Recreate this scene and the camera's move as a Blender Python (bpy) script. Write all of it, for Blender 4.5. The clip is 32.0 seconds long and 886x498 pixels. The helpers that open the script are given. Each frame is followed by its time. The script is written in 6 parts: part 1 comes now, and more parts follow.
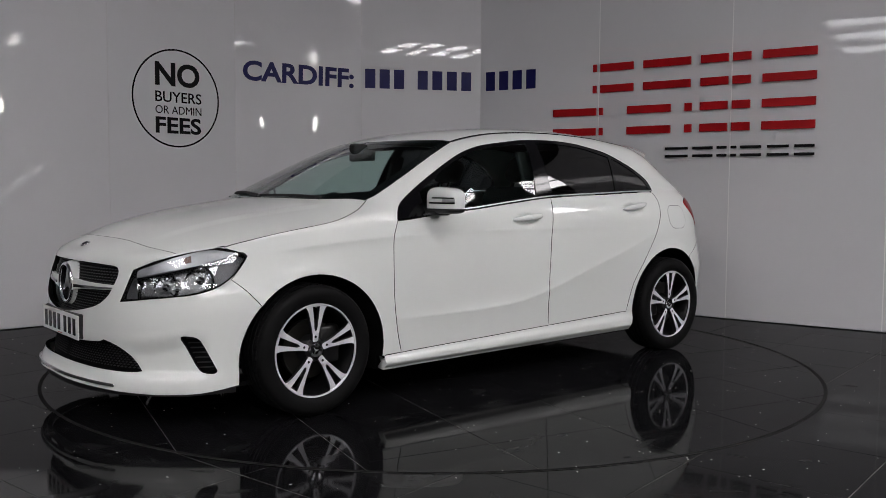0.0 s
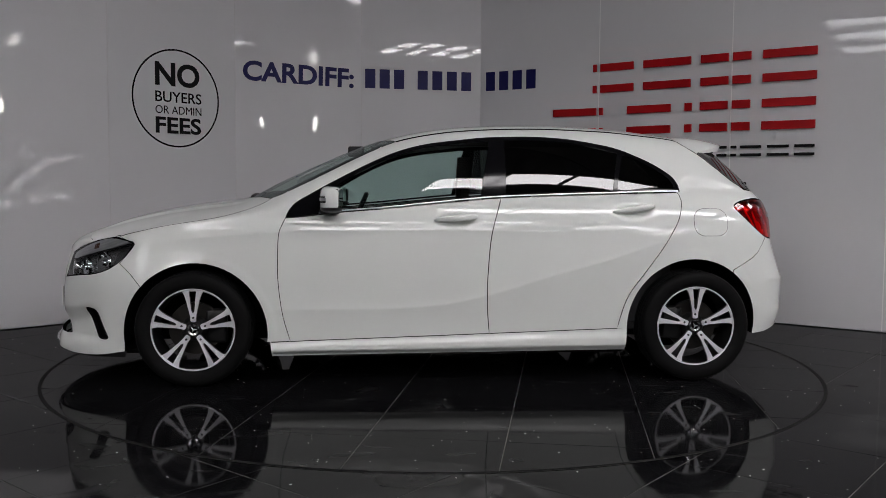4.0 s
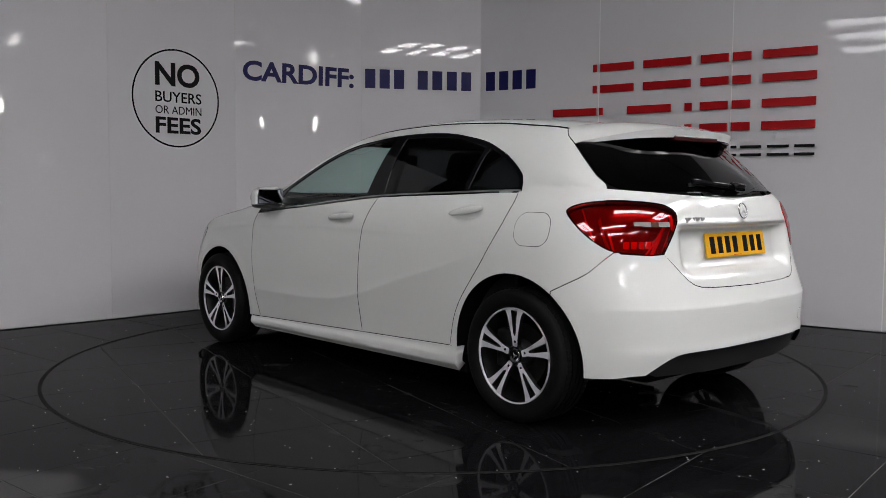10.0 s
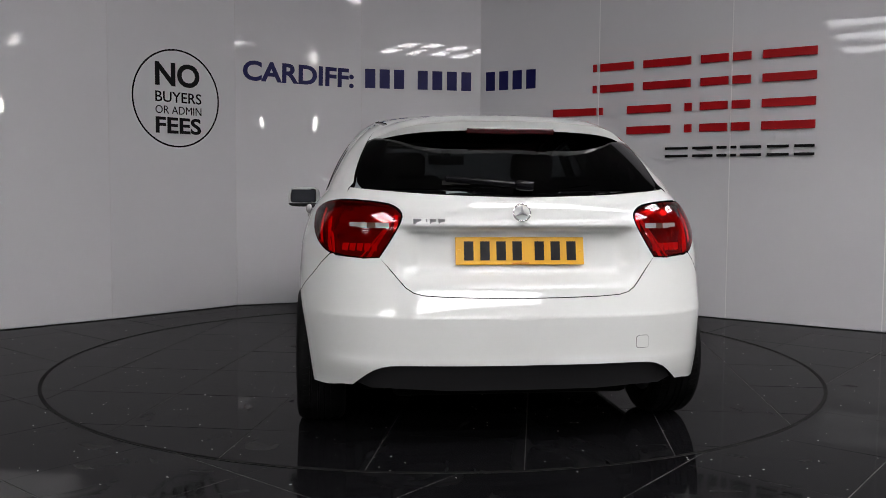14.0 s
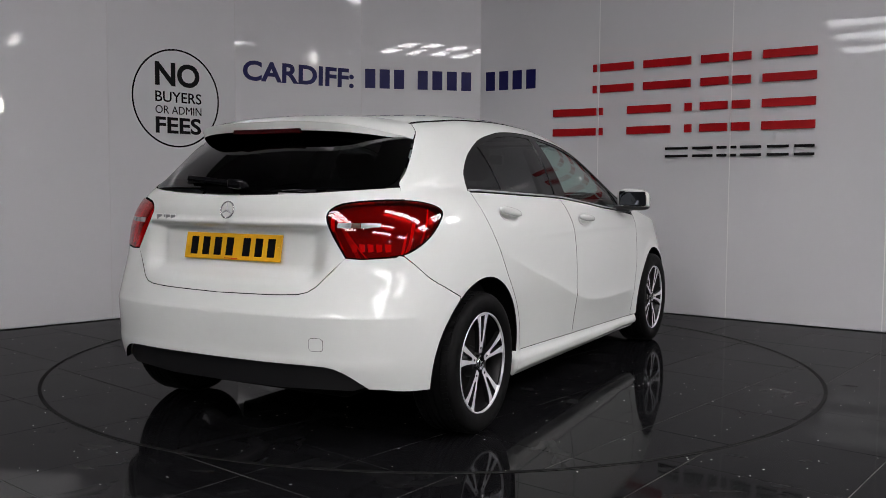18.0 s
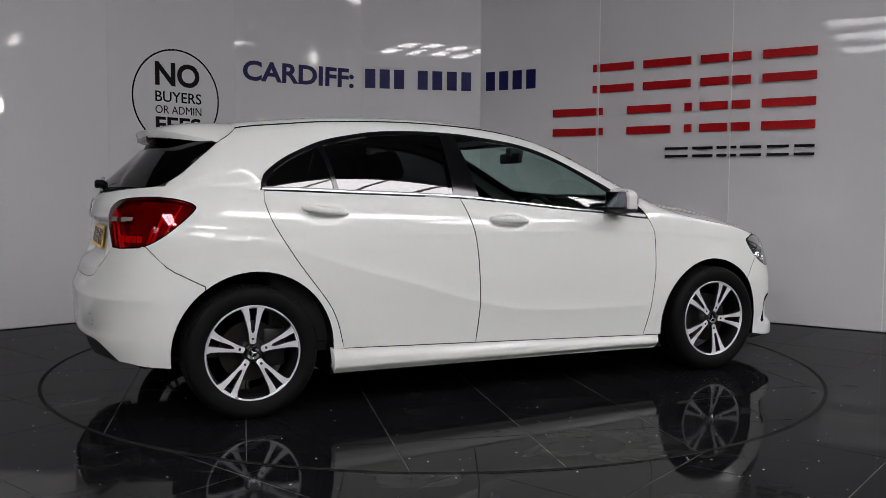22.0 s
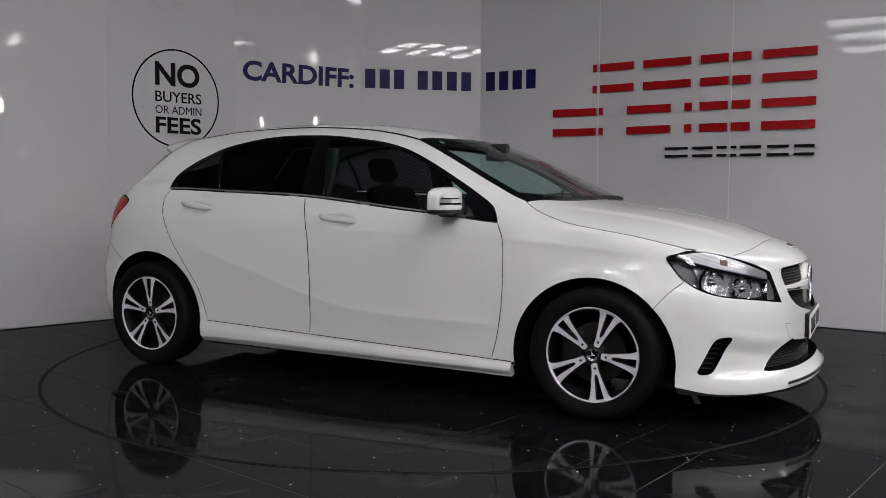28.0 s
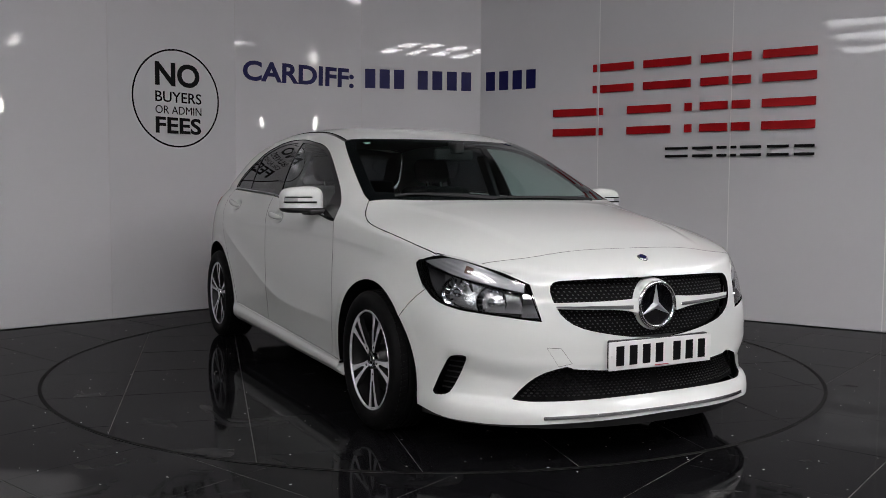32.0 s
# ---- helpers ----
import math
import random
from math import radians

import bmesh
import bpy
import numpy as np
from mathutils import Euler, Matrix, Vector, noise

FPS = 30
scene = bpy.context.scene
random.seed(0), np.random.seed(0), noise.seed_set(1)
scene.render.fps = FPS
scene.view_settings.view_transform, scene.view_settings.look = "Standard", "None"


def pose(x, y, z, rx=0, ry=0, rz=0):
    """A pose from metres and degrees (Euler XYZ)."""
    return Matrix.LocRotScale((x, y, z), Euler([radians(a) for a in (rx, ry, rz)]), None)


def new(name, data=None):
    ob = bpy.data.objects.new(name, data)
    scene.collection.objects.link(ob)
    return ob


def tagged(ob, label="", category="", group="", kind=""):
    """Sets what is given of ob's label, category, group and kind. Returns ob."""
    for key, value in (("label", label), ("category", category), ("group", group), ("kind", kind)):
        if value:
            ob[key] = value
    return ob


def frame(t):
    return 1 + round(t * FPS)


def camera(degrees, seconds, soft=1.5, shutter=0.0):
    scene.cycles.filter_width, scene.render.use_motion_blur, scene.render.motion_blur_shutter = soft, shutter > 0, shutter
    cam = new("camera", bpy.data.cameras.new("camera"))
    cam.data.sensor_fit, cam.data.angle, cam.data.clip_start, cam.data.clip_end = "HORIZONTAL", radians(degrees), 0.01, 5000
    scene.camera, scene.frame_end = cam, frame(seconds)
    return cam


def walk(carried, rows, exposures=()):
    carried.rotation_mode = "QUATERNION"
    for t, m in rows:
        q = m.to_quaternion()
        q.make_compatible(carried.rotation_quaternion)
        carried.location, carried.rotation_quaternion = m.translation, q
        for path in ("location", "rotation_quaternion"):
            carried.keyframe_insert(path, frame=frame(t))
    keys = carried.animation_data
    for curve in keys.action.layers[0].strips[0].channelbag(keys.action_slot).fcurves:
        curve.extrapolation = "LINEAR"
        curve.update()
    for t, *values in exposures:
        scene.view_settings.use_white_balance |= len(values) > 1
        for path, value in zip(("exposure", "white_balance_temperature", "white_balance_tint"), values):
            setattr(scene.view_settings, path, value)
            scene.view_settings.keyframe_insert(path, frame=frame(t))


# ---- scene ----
# ---- the standing camera ----
cam = camera(53.5, 32.0, soft=0.7)
EYE = pose(0, -5.413, 1.047, 90 - 3.926, 0, -0.523) @ pose(0, 0, 0, 0, 0, 0.358)
walk(cam, [(0.0, EYE), (32.0, EYE)], exposures=[(0.0, 0.08), (3.0, -0.05), (6.0, -0.08), (7.0, 0.18), (10.0, 0.20), (13.0, 0.25), (17.0, 0.30), (19.0, 0.30), (22.0, 0.15), (25.0, -0.12), (28.0, 0.15), (30.0, 0.06), (32.0, 0.15)])

# ---- light: roof glazing and tube lamps of a showroom hall, which glow by their materials ----
world = bpy.data.worlds.new("hall_air")
scene.world = world
world.use_nodes = True
world.node_tree.nodes["Background"].inputs[0].default_value = (0.75, 0.8, 0.9, 1)
world.node_tree.nodes["Background"].inputs[1].default_value = 0.05


CEIL = 5.2
# roof glazing: x, y, length in x, length in y, panes in x, panes in y, bar width
# rows at (7.4, -5.2), (1.0, -8.9), (8.4, 1.6): unseen fill light, added
GLAZING = ((3.2, -4.65, 4.8, 1.0, 5, 1, 0.07), (6.4, -1.4, 1.6, 2.1, 2, 1, 0.10), (-3.7, -7.2, 1.7, 3.6, 2, 4, 0.09), (7.4, -5.2, 2.2, 2.0, 2, 2, 0.08), (1.0, -8.9, 4.4, 1.1, 5, 1, 0.07),
           (7.2, -13.8, 3.4, 3.0, 4, 2, 0.30), (1.6, -13.8, 4.6, 2.4, 5, 2, 0.20), (-5.0, -13.6, 2.6, 2.2, 3, 2, 0.20), (-8.85, -10.45, 1.7, 1.2, 1, 1, 0.06, -40.5, True), (-10.2, -12.05, 1.7, 1.2, 1, 1, 0.06, -40.5, True), (-11.7, -13.75, 1.7, 1.3, 1, 1, 0.06, -40.5, True), (8.4, 1.6, 2.0, 2.6, 2, 2, 0.10))


# ---- materials ----
def material(name):
    m = bpy.data.materials.new(name)
    m.use_nodes = True
    nt = m.node_tree
    return m, nt, nt.nodes["Principled BSDF"]


def plain(name, colour, rough=0.5, metal=0.0, coat=0.0, bump=0.0, bump_scale=200.0, vary=0.0, vary_scale=3.0, ior=1.5, coat_rough=0.03):
    m, nt, p = material(name)
    p.inputs["Base Color"].default_value = (*colour, 1)
    p.inputs["Roughness"].default_value = rough
    p.inputs["Metallic"].default_value = metal
    p.inputs["Coat Weight"].default_value = coat
    p.inputs["Coat Roughness"].default_value = coat_rough
    p.inputs["IOR"].default_value = ior
    geo = nt.nodes.new("ShaderNodeTexCoord")
    if vary:
        n = nt.nodes.new("ShaderNodeTexNoise")
        n.inputs["Scale"].default_value, n.inputs["Detail"].default_value = vary_scale, 6
        nt.links.new(geo.outputs["Object"], n.inputs["Vector"])
        mix = nt.nodes.new("ShaderNodeMixRGB")
        mix.inputs[1].default_value = (*[c * (1 - vary) for c in colour], 1)
        mix.inputs[2].default_value = (*[min(1, c * (1 + vary)) for c in colour], 1)
        nt.links.new(n.outputs["Fac"], mix.inputs[0])
        nt.links.new(mix.outputs[0], p.inputs["Base Color"])
        mr = nt.nodes.new("ShaderNodeMapRange")
        mr.inputs["To Min"].default_value, mr.inputs["To Max"].default_value = rough * 0.8, rough * 1.25
        nt.links.new(n.outputs["Fac"], mr.inputs["Value"])
        nt.links.new(mr.outputs[0], p.inputs["Roughness"])
    if bump:
        n = nt.nodes.new("ShaderNodeTexNoise")
        n.inputs["Scale"].default_value, n.inputs["Detail"].default_value = bump_scale, 4
        nt.links.new(geo.outputs["Object"], n.inputs["Vector"])
        b = nt.nodes.new("ShaderNodeBump")
        b.inputs["Strength"].default_value, b.inputs["Distance"].default_value = bump, 0.002
        nt.links.new(n.outputs["Fac"], b.inputs["Height"])
        nt.links.new(b.outputs[0], p.inputs["Normal"])
    return m


def glowing(name, colour, strength):
    m, nt, p = material(name)
    p.inputs["Base Color"].default_value = (0.8, 0.8, 0.8, 1)
    p.inputs["Emission Color"].default_value = (*colour, 1)
    p.inputs["Emission Strength"].default_value = strength
    return m


def glass(name, tint, rough=0.0):
    """Tinted glazing: clear by its tint, mirror-like by Fresnel."""
    m, nt, p = material(name)
    nt.nodes.remove(p)
    t = nt.nodes.new("ShaderNodeBsdfTransparent")
    t.inputs[0].default_value = (*tint, 1)
    g = nt.nodes.new("ShaderNodeBsdfGlossy")
    g.inputs["Roughness"].default_value = rough
    f, up, sc = nt.nodes.new("ShaderNodeLayerWeight"), nt.nodes.new("ShaderNodeMath"), nt.nodes.new("ShaderNodeMath")
    f.inputs[0].default_value = 0.5
    up.operation, up.inputs[1].default_value = "POWER", 5.0
    sc.operation, sc.inputs[1].default_value, sc.inputs[2].default_value = "MULTIPLY_ADD", 0.92, 0.06
    nt.links.new(f.outputs["Facing"], up.inputs[0])
    nt.links.new(up.outputs[0], sc.inputs[0])
    mix = nt.nodes.new("ShaderNodeMixShader")
    nt.links.new(sc.outputs[0], mix.inputs[0])
    nt.links.new(t.outputs[0], mix.inputs[1])
    nt.links.new(g.outputs[0], mix.inputs[2])
    nt.links.new(mix.outputs[0], nt.nodes["Material Output"].inputs[0])
    return m


def floor_tile_material():
    """Polished black stone with mica flecks and faint smears."""
    m, nt, p = material("polished_black_stone")
    geo = nt.nodes.new("ShaderNodeTexCoord")
    oi = nt.nodes.new("ShaderNodeObjectInfo")
    big = nt.nodes.new("ShaderNodeTexNoise")
    big.inputs["Scale"].default_value, big.inputs["Detail"].default_value = 2.2, 5
    nt.links.new(geo.outputs["Object"], big.inputs["Vector"])
    vor = nt.nodes.new("ShaderNodeTexVoronoi")
    vor.inputs["Scale"].default_value = 24
    nt.links.new(geo.outputs["Object"], vor.inputs["Vector"])
    less = nt.nodes.new("ShaderNodeMath")
    less.operation, less.inputs[1].default_value = "LESS_THAN", 0.088
    nt.links.new(vor.outputs["Distance"], less.inputs[0])
    pick = nt.nodes.new("ShaderNodeSeparateColor")
    nt.links.new(vor.outputs["Color"], pick.inputs[0])
    some = nt.nodes.new("ShaderNodeMath")
    some.operation, some.inputs[1].default_value = "GREATER_THAN", 0.76
    nt.links.new(pick.outputs[0], some.inputs[0])
    fleck = nt.nodes.new("ShaderNodeMath")
    fleck.operation = "MULTIPLY"
    nt.links.new(less.outputs[0], fleck.inputs[0])
    nt.links.new(some.outputs[0], fleck.inputs[1])
    base = nt.nodes.new("ShaderNodeMixRGB")
    base.inputs[1].default_value, base.inputs[2].default_value = (0.003, 0.003, 0.0035, 1), (0.009, 0.009, 0.010, 1)
    nt.links.new(big.outputs["Fac"], base.inputs[0])
    col = nt.nodes.new("ShaderNodeMixRGB")
    col.inputs[2].default_value = (0.75, 0.75, 0.72, 1)
    nt.links.new(fleck.outputs[0], col.inputs[0])
    nt.links.new(base.outputs[0], col.inputs[1])
    dif, glo = nt.nodes.new("ShaderNodeBsdfDiffuse"), nt.nodes.new("ShaderNodeBsdfGlossy")
    nt.links.new(col.outputs[0], dif.inputs["Color"])
    rough = nt.nodes.new("ShaderNodeMapRange")
    rough.inputs["From Min"].default_value, rough.inputs["From Max"].default_value = 0.3, 0.75
    rough.inputs["To Min"].default_value, rough.inputs["To Max"].default_value = 0.03, 0.09
    nt.links.new(big.outputs["Fac"], rough.inputs["Value"])
    nt.links.new(rough.outputs[0], glo.inputs["Roughness"])
    wave, lay = nt.nodes.new("ShaderNodeTexNoise"), nt.nodes.new("ShaderNodeBump")
    wave.inputs["Scale"].default_value, wave.inputs["Detail"].default_value = 3.0, 3
    nt.links.new(geo.outputs["Object"], wave.inputs["Vector"])
    lay.inputs["Strength"].default_value, lay.inputs["Distance"].default_value = 1.0, 0.0007
    nt.links.new(wave.outputs["Fac"], lay.inputs["Height"])
    nt.links.new(lay.outputs[0], glo.inputs["Normal"])
    fres, half, mix = nt.nodes.new("ShaderNodeFresnel"), nt.nodes.new("ShaderNodeMath"), nt.nodes.new("ShaderNodeMixShader")
    fres.inputs[0].default_value = 1.45
    half.operation, half.inputs[1].default_value = "MULTIPLY", 0.43
    nt.links.new(fres.outputs[0], half.inputs[0])
    nt.links.new(half.outputs[0], mix.inputs[0])
    nt.links.new(dif.outputs[0], mix.inputs[1])
    nt.links.new(glo.outputs[0], mix.inputs[2])
    film, smear, amount, over = nt.nodes.new("ShaderNodeBsdfGlossy"), nt.nodes.new("ShaderNodeTexNoise"), nt.nodes.new("ShaderNodeMapRange"), nt.nodes.new("ShaderNodeMixShader")
    film.inputs["Roughness"].default_value = 0.38
    place = nt.nodes.new("ShaderNodeMapping")
    place.inputs["Scale"].default_value = (1.3, 2.2, 1)
    place.inputs["Rotation"].default_value = (0, 0, 0.5)
    nt.links.new(geo.outputs["Object"], place.inputs[0])
    smear.inputs["Scale"].default_value, smear.inputs["Detail"].default_value, smear.inputs["Distortion"].default_value = 1.6, 7, 1.2
    nt.links.new(place.outputs[0], smear.inputs["Vector"])
    amount.inputs["From Min"].default_value, amount.inputs["From Max"].default_value = 0.52, 0.78
    amount.inputs["To Min"].default_value, amount.inputs["To Max"].default_value = 0.0, 0.055
    nt.links.new(smear.outputs["Fac"], amount.inputs["Value"])
    nt.links.new(amount.outputs[0], over.inputs[0])
    nt.links.new(mix.outputs[0], over.inputs[1])
    nt.links.new(film.outputs[0], over.inputs[2])
    nt.links.new(over.outputs[0], nt.nodes["Material Output"].inputs[0])
    nt.nodes.remove(p)
    return m


def wall_material():
    """White gloss laminate with a faint ripple that smears reflections."""
    m, nt, p = material("white_gloss_panel")
    geo = nt.nodes.new("ShaderNodeTexCoord")
    big = nt.nodes.new("ShaderNodeTexNoise")
    big.inputs["Scale"].default_value, big.inputs["Detail"].default_value = 1.3, 3
    nt.links.new(geo.outputs["Object"], big.inputs["Vector"])
    col = nt.nodes.new("ShaderNodeMixRGB")
    col.inputs[1].default_value, col.inputs[2].default_value = (0.65, 0.645, 0.665, 1), (0.70, 0.695, 0.715, 1)
    nt.links.new(big.outputs["Fac"], col.inputs[0])
    nt.links.new(col.outputs[0], p.inputs["Base Color"])
    p.inputs["Roughness"].default_value = 0.02
    b = nt.nodes.new("ShaderNodeBump")
    b.inputs["Strength"].default_value, b.inputs["Distance"].default_value = 0.055, 0.01
    rip = nt.nodes.new("ShaderNodeTexNoise")
    rip.inputs["Scale"].default_value, rip.inputs["Detail"].default_value = 3.6, 0.5
    nt.links.new(geo.outputs["Object"], rip.inputs["Vector"])
    nt.links.new(rip.outputs["Fac"], b.inputs["Height"])
    nt.links.new(b.outputs[0], p.inputs["Normal"])
    return m


M_TILE = floor_tile_material()
M_GROUT = plain("dark_grout", (0.11, 0.11, 0.105), 0.8, bump=0.3)
# black for panel edges and sill seam stands in for shade in the gaps
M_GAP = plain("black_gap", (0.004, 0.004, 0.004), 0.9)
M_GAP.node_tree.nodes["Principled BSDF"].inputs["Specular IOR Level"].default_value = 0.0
M_RIM = plain("dark_rim_strip", (0.012, 0.012, 0.012), 0.8, vary=0.4, vary_scale=6)
M_RIM.node_tree.nodes["Principled BSDF"].inputs["Specular IOR Level"].default_value = 0.1
M_WALL = wall_material()
M_HALL = plain("hall_wall_paint", (0.48, 0.48, 0.49), 0.7, vary=0.06)
# unseen west wall, darkened to cut light bounced from the left
M_WESTDARK = plain("darkened_west_wall", (0.30, 0.30, 0.31), 0.6, vary=0.1)
M_ROOF = plain("hall_roof_sheet", (0.45, 0.44, 0.45), 0.6, vary=0.08)
M_SKY = glowing("skylight_glow", (1.0, 0.965, 0.985), 15.0)
# weaker glow for the three turned rooflights
M_SKYDIM = glowing("dim_skylight_glow", (0.97, 0.98, 1.0), 5.5)
M_TUBE = glowing("tube_glow", (1.0, 0.97, 0.92), 30.0)
M_STEEL = plain("painted_steel", (0.5, 0.5, 0.5), 0.5)
M_STRIP = plain("white_joint_strip", (0.80, 0.80, 0.80), 0.3, vary=0.05)
M_SEAL = plain("grey_joint_sealant", (0.62, 0.61, 0.62), 0.4, vary=0.05)
M_BLACKLET = plain("black_vinyl", (0.008, 0.008, 0.009), 0.25)
M_BLUELET = plain("navy_vinyl", (0.012, 0.012, 0.085), 0.25)
for vinyl in (M_BLACKLET, M_BLUELET):
    vinyl.node_tree.nodes["Principled BSDF"].inputs["Specular IOR Level"].default_value = 0.2
M_REDLET = plain("red_acrylic", (0.40, 0.006, 0.010), 0.3)
M_REDLET.node_tree.nodes["Principled BSDF"].inputs["Specular IOR Level"].default_value = 0.25


# ---- mesh helpers ----
from mathutils import geometry


def mesh_object(name, verts, faces, mats=(), smooth=False, parent=None, label="", normals=None, fmat=None):
    me = bpy.data.meshes.new(name)
    me.from_pydata([tuple(v) for v in verts], [], faces)
    for m in mats:
        me.materials.append(m)
    if smooth:
        me.polygons.foreach_set("use_smooth", [True] * len(me.polygons))
    if fmat is not None:
        me.polygons.foreach_set("material_index", fmat)
    me.update()
    if normals is not None:
        me.normals_split_custom_set_from_vertices([tuple(n) for n in normals])
    ob = new(name, me)
    if parent is not None:
        ob.parent = parent
    if label:
        ob["label"] = label
    return ob


def part(name, bm, mat, parent=None, label="", smooth=False, angle=None):
    me = bpy.data.meshes.new(name)
    bm.to_mesh(me)
    bm.free()
    for m in (mat if isinstance(mat, (list, tuple)) else [mat]):
        me.materials.append(m)
    if smooth:
        me.polygons.foreach_set("use_smooth", [True] * len(me.polygons))
        if angle:
            me.set_sharp_from_angle(angle=radians(angle))
    ob = new(name, me)
    if parent is not None:
        ob.parent = parent
    if label:
        ob["label"] = label
    return ob


def box(x0, x1, y0, y1, z0, z1, bevel=0.0, seg=2):
    bm = bmesh.new()
    bmesh.ops.create_cube(bm, size=1)
    bmesh.ops.scale(bm, vec=(x1 - x0, y1 - y0, z1 - z0), verts=bm.verts)
    bmesh.ops.translate(bm, vec=((x0 + x1) / 2, (y0 + y1) / 2, (z0 + z1) / 2), verts=bm.verts)
    if bevel:
        bmesh.ops.bevel(bm, geom=bm.edges[:], offset=bevel, segments=seg, affect="EDGES", profile=0.5)
    return bm


def lathe(profile, seg=48, axis="y"):
    """Turn (radius, depth) pairs round the y axis."""
    bm = bmesh.new()
    rings = []
    for r, d in profile:
        ring = []
        for i in range(seg):
            a = 2 * math.pi * i / seg
            ring.append(bm.verts.new((r * math.cos(a), d, r * math.sin(a))))
        rings.append(ring)
    for a, b in zip(rings, rings[1:]):
        for i in range(seg):
            j = (i + 1) % seg
            bm.faces.new((a[i], a[j], b[j], b[i]))
    bmesh.ops.recalc_face_normals(bm, faces=bm.faces)
    return bm


def pchip(xs, ys):
    """Monotone cubic through the given knots."""
    xs, ys = np.array(xs, float), np.array(ys, float)
    if xs[0] > xs[-1]:
        xs, ys = xs[::-1], ys[::-1]
    h, d = np.diff(xs), np.diff(ys) / np.diff(xs)
    m = np.zeros(len(xs))
    m[0], m[-1] = d[0], d[-1]
    for i in range(1, len(xs) - 1):
        if d[i - 1] * d[i] > 0:
            w1, w2 = 2 * h[i] + h[i - 1], h[i] + 2 * h[i - 1]
            m[i] = (w1 + w2) / (w1 / d[i - 1] + w2 / d[i])

    def f(x):
        x = np.asarray(x, float)
        xc = np.clip(x, xs[0], xs[-1])
        i = np.clip(np.searchsorted(xs, xc) - 1, 0, len(xs) - 2)
        t = (xc - xs[i]) / h[i]
        return ((2 * t**3 - 3 * t**2 + 1) * ys[i] + (t**3 - 2 * t**2 + t) * h[i] * m[i]
                + (-2 * t**3 + 3 * t**2) * ys[i + 1] + (t**3 - t**2) * h[i] * m[i + 1])
    return f


# ---- the booth wall: flat gloss panels set in a shallow bow ----
WALL = [(-4.24, -0.12), (-3.40, 0.72), (-2.547, 1.503), (-1.754, 2.361), (-0.688, 2.812), (0.428, 3.042),
        (1.441, 2.425), (2.375, 1.699), (3.316, 1.021), (4.24, 0.30)]
WALL_H = 3.5
wall_back = tagged(new("wall_back"), "curved booth wall of white gloss panels with fine upright joints", "wall", kind="structure")


def wall_frame(i):
    """Axes of panel i: x along it, -y out of its face, z up, from its first joint at the floor."""
    a, b = Vector((*WALL[i], 0)), Vector((*WALL[i + 1], 0))
    ex = (b - a).normalized()
    ey = Vector((-ex.y, ex.x, 0))
    return Matrix(((ex.x, ey.x, 0, a.x), (ex.y, ey.y, 0, a.y), (0, 0, 1, 0), (0, 0, 0, 1))), (b - a).length


for i in range(len(WALL) - 1):
    m, length = wall_frame(i)
    ob = part("panel", box(0.0025, length - 0.0025, 0, 0.018, 0.006, WALL_H, 0.002, 2), M_WALL, wall_back)
    ob.matrix_basis = m
    if i:
        strip = part("joint_strip", box(-0.0035, 0.0035, -0.0012, 0.006, 0.006, WALL_H), M_STRIP, wall_back) if i > 5 else part("joint_strip", box(-0.0027, 0.0027, 0.0003, 0.006, 0.006, WALL_H), M_SEAL, wall_back)
        strip.matrix_basis = m
    back = part("backing", box(0, length, 0.022, 0.08, 0, WALL_H), M_STEEL, wall_back)
    back.matrix_basis = m

# ---- hall shell round and behind the camera ----
for name, b in (("wall_west", (-18.2, -18.0, -24, 6)), ("wall_east", (18.0, 18.2, -24, 6)), ("wall_north", (-18.2, 18.2, 6, 6.2)), ("wall_south", (-18.2, 18.2, -24.2, -24))):
    tagged(part(name, box(*b, 0, CEIL), M_WESTDARK if name == "wall_west" else M_HALL), "unseen hall wall, darkened to cut light from the left" if name == "wall_west" else "plain grey painted hall wall", "wall", kind="structure")

# ---- floor: black tiles, with a turning disc let into it ----
RING = 2.235
TILE = 0.59
A_OUT, A_DISC = radians(50.2), radians(77.0)


LAY = random.Random(7)


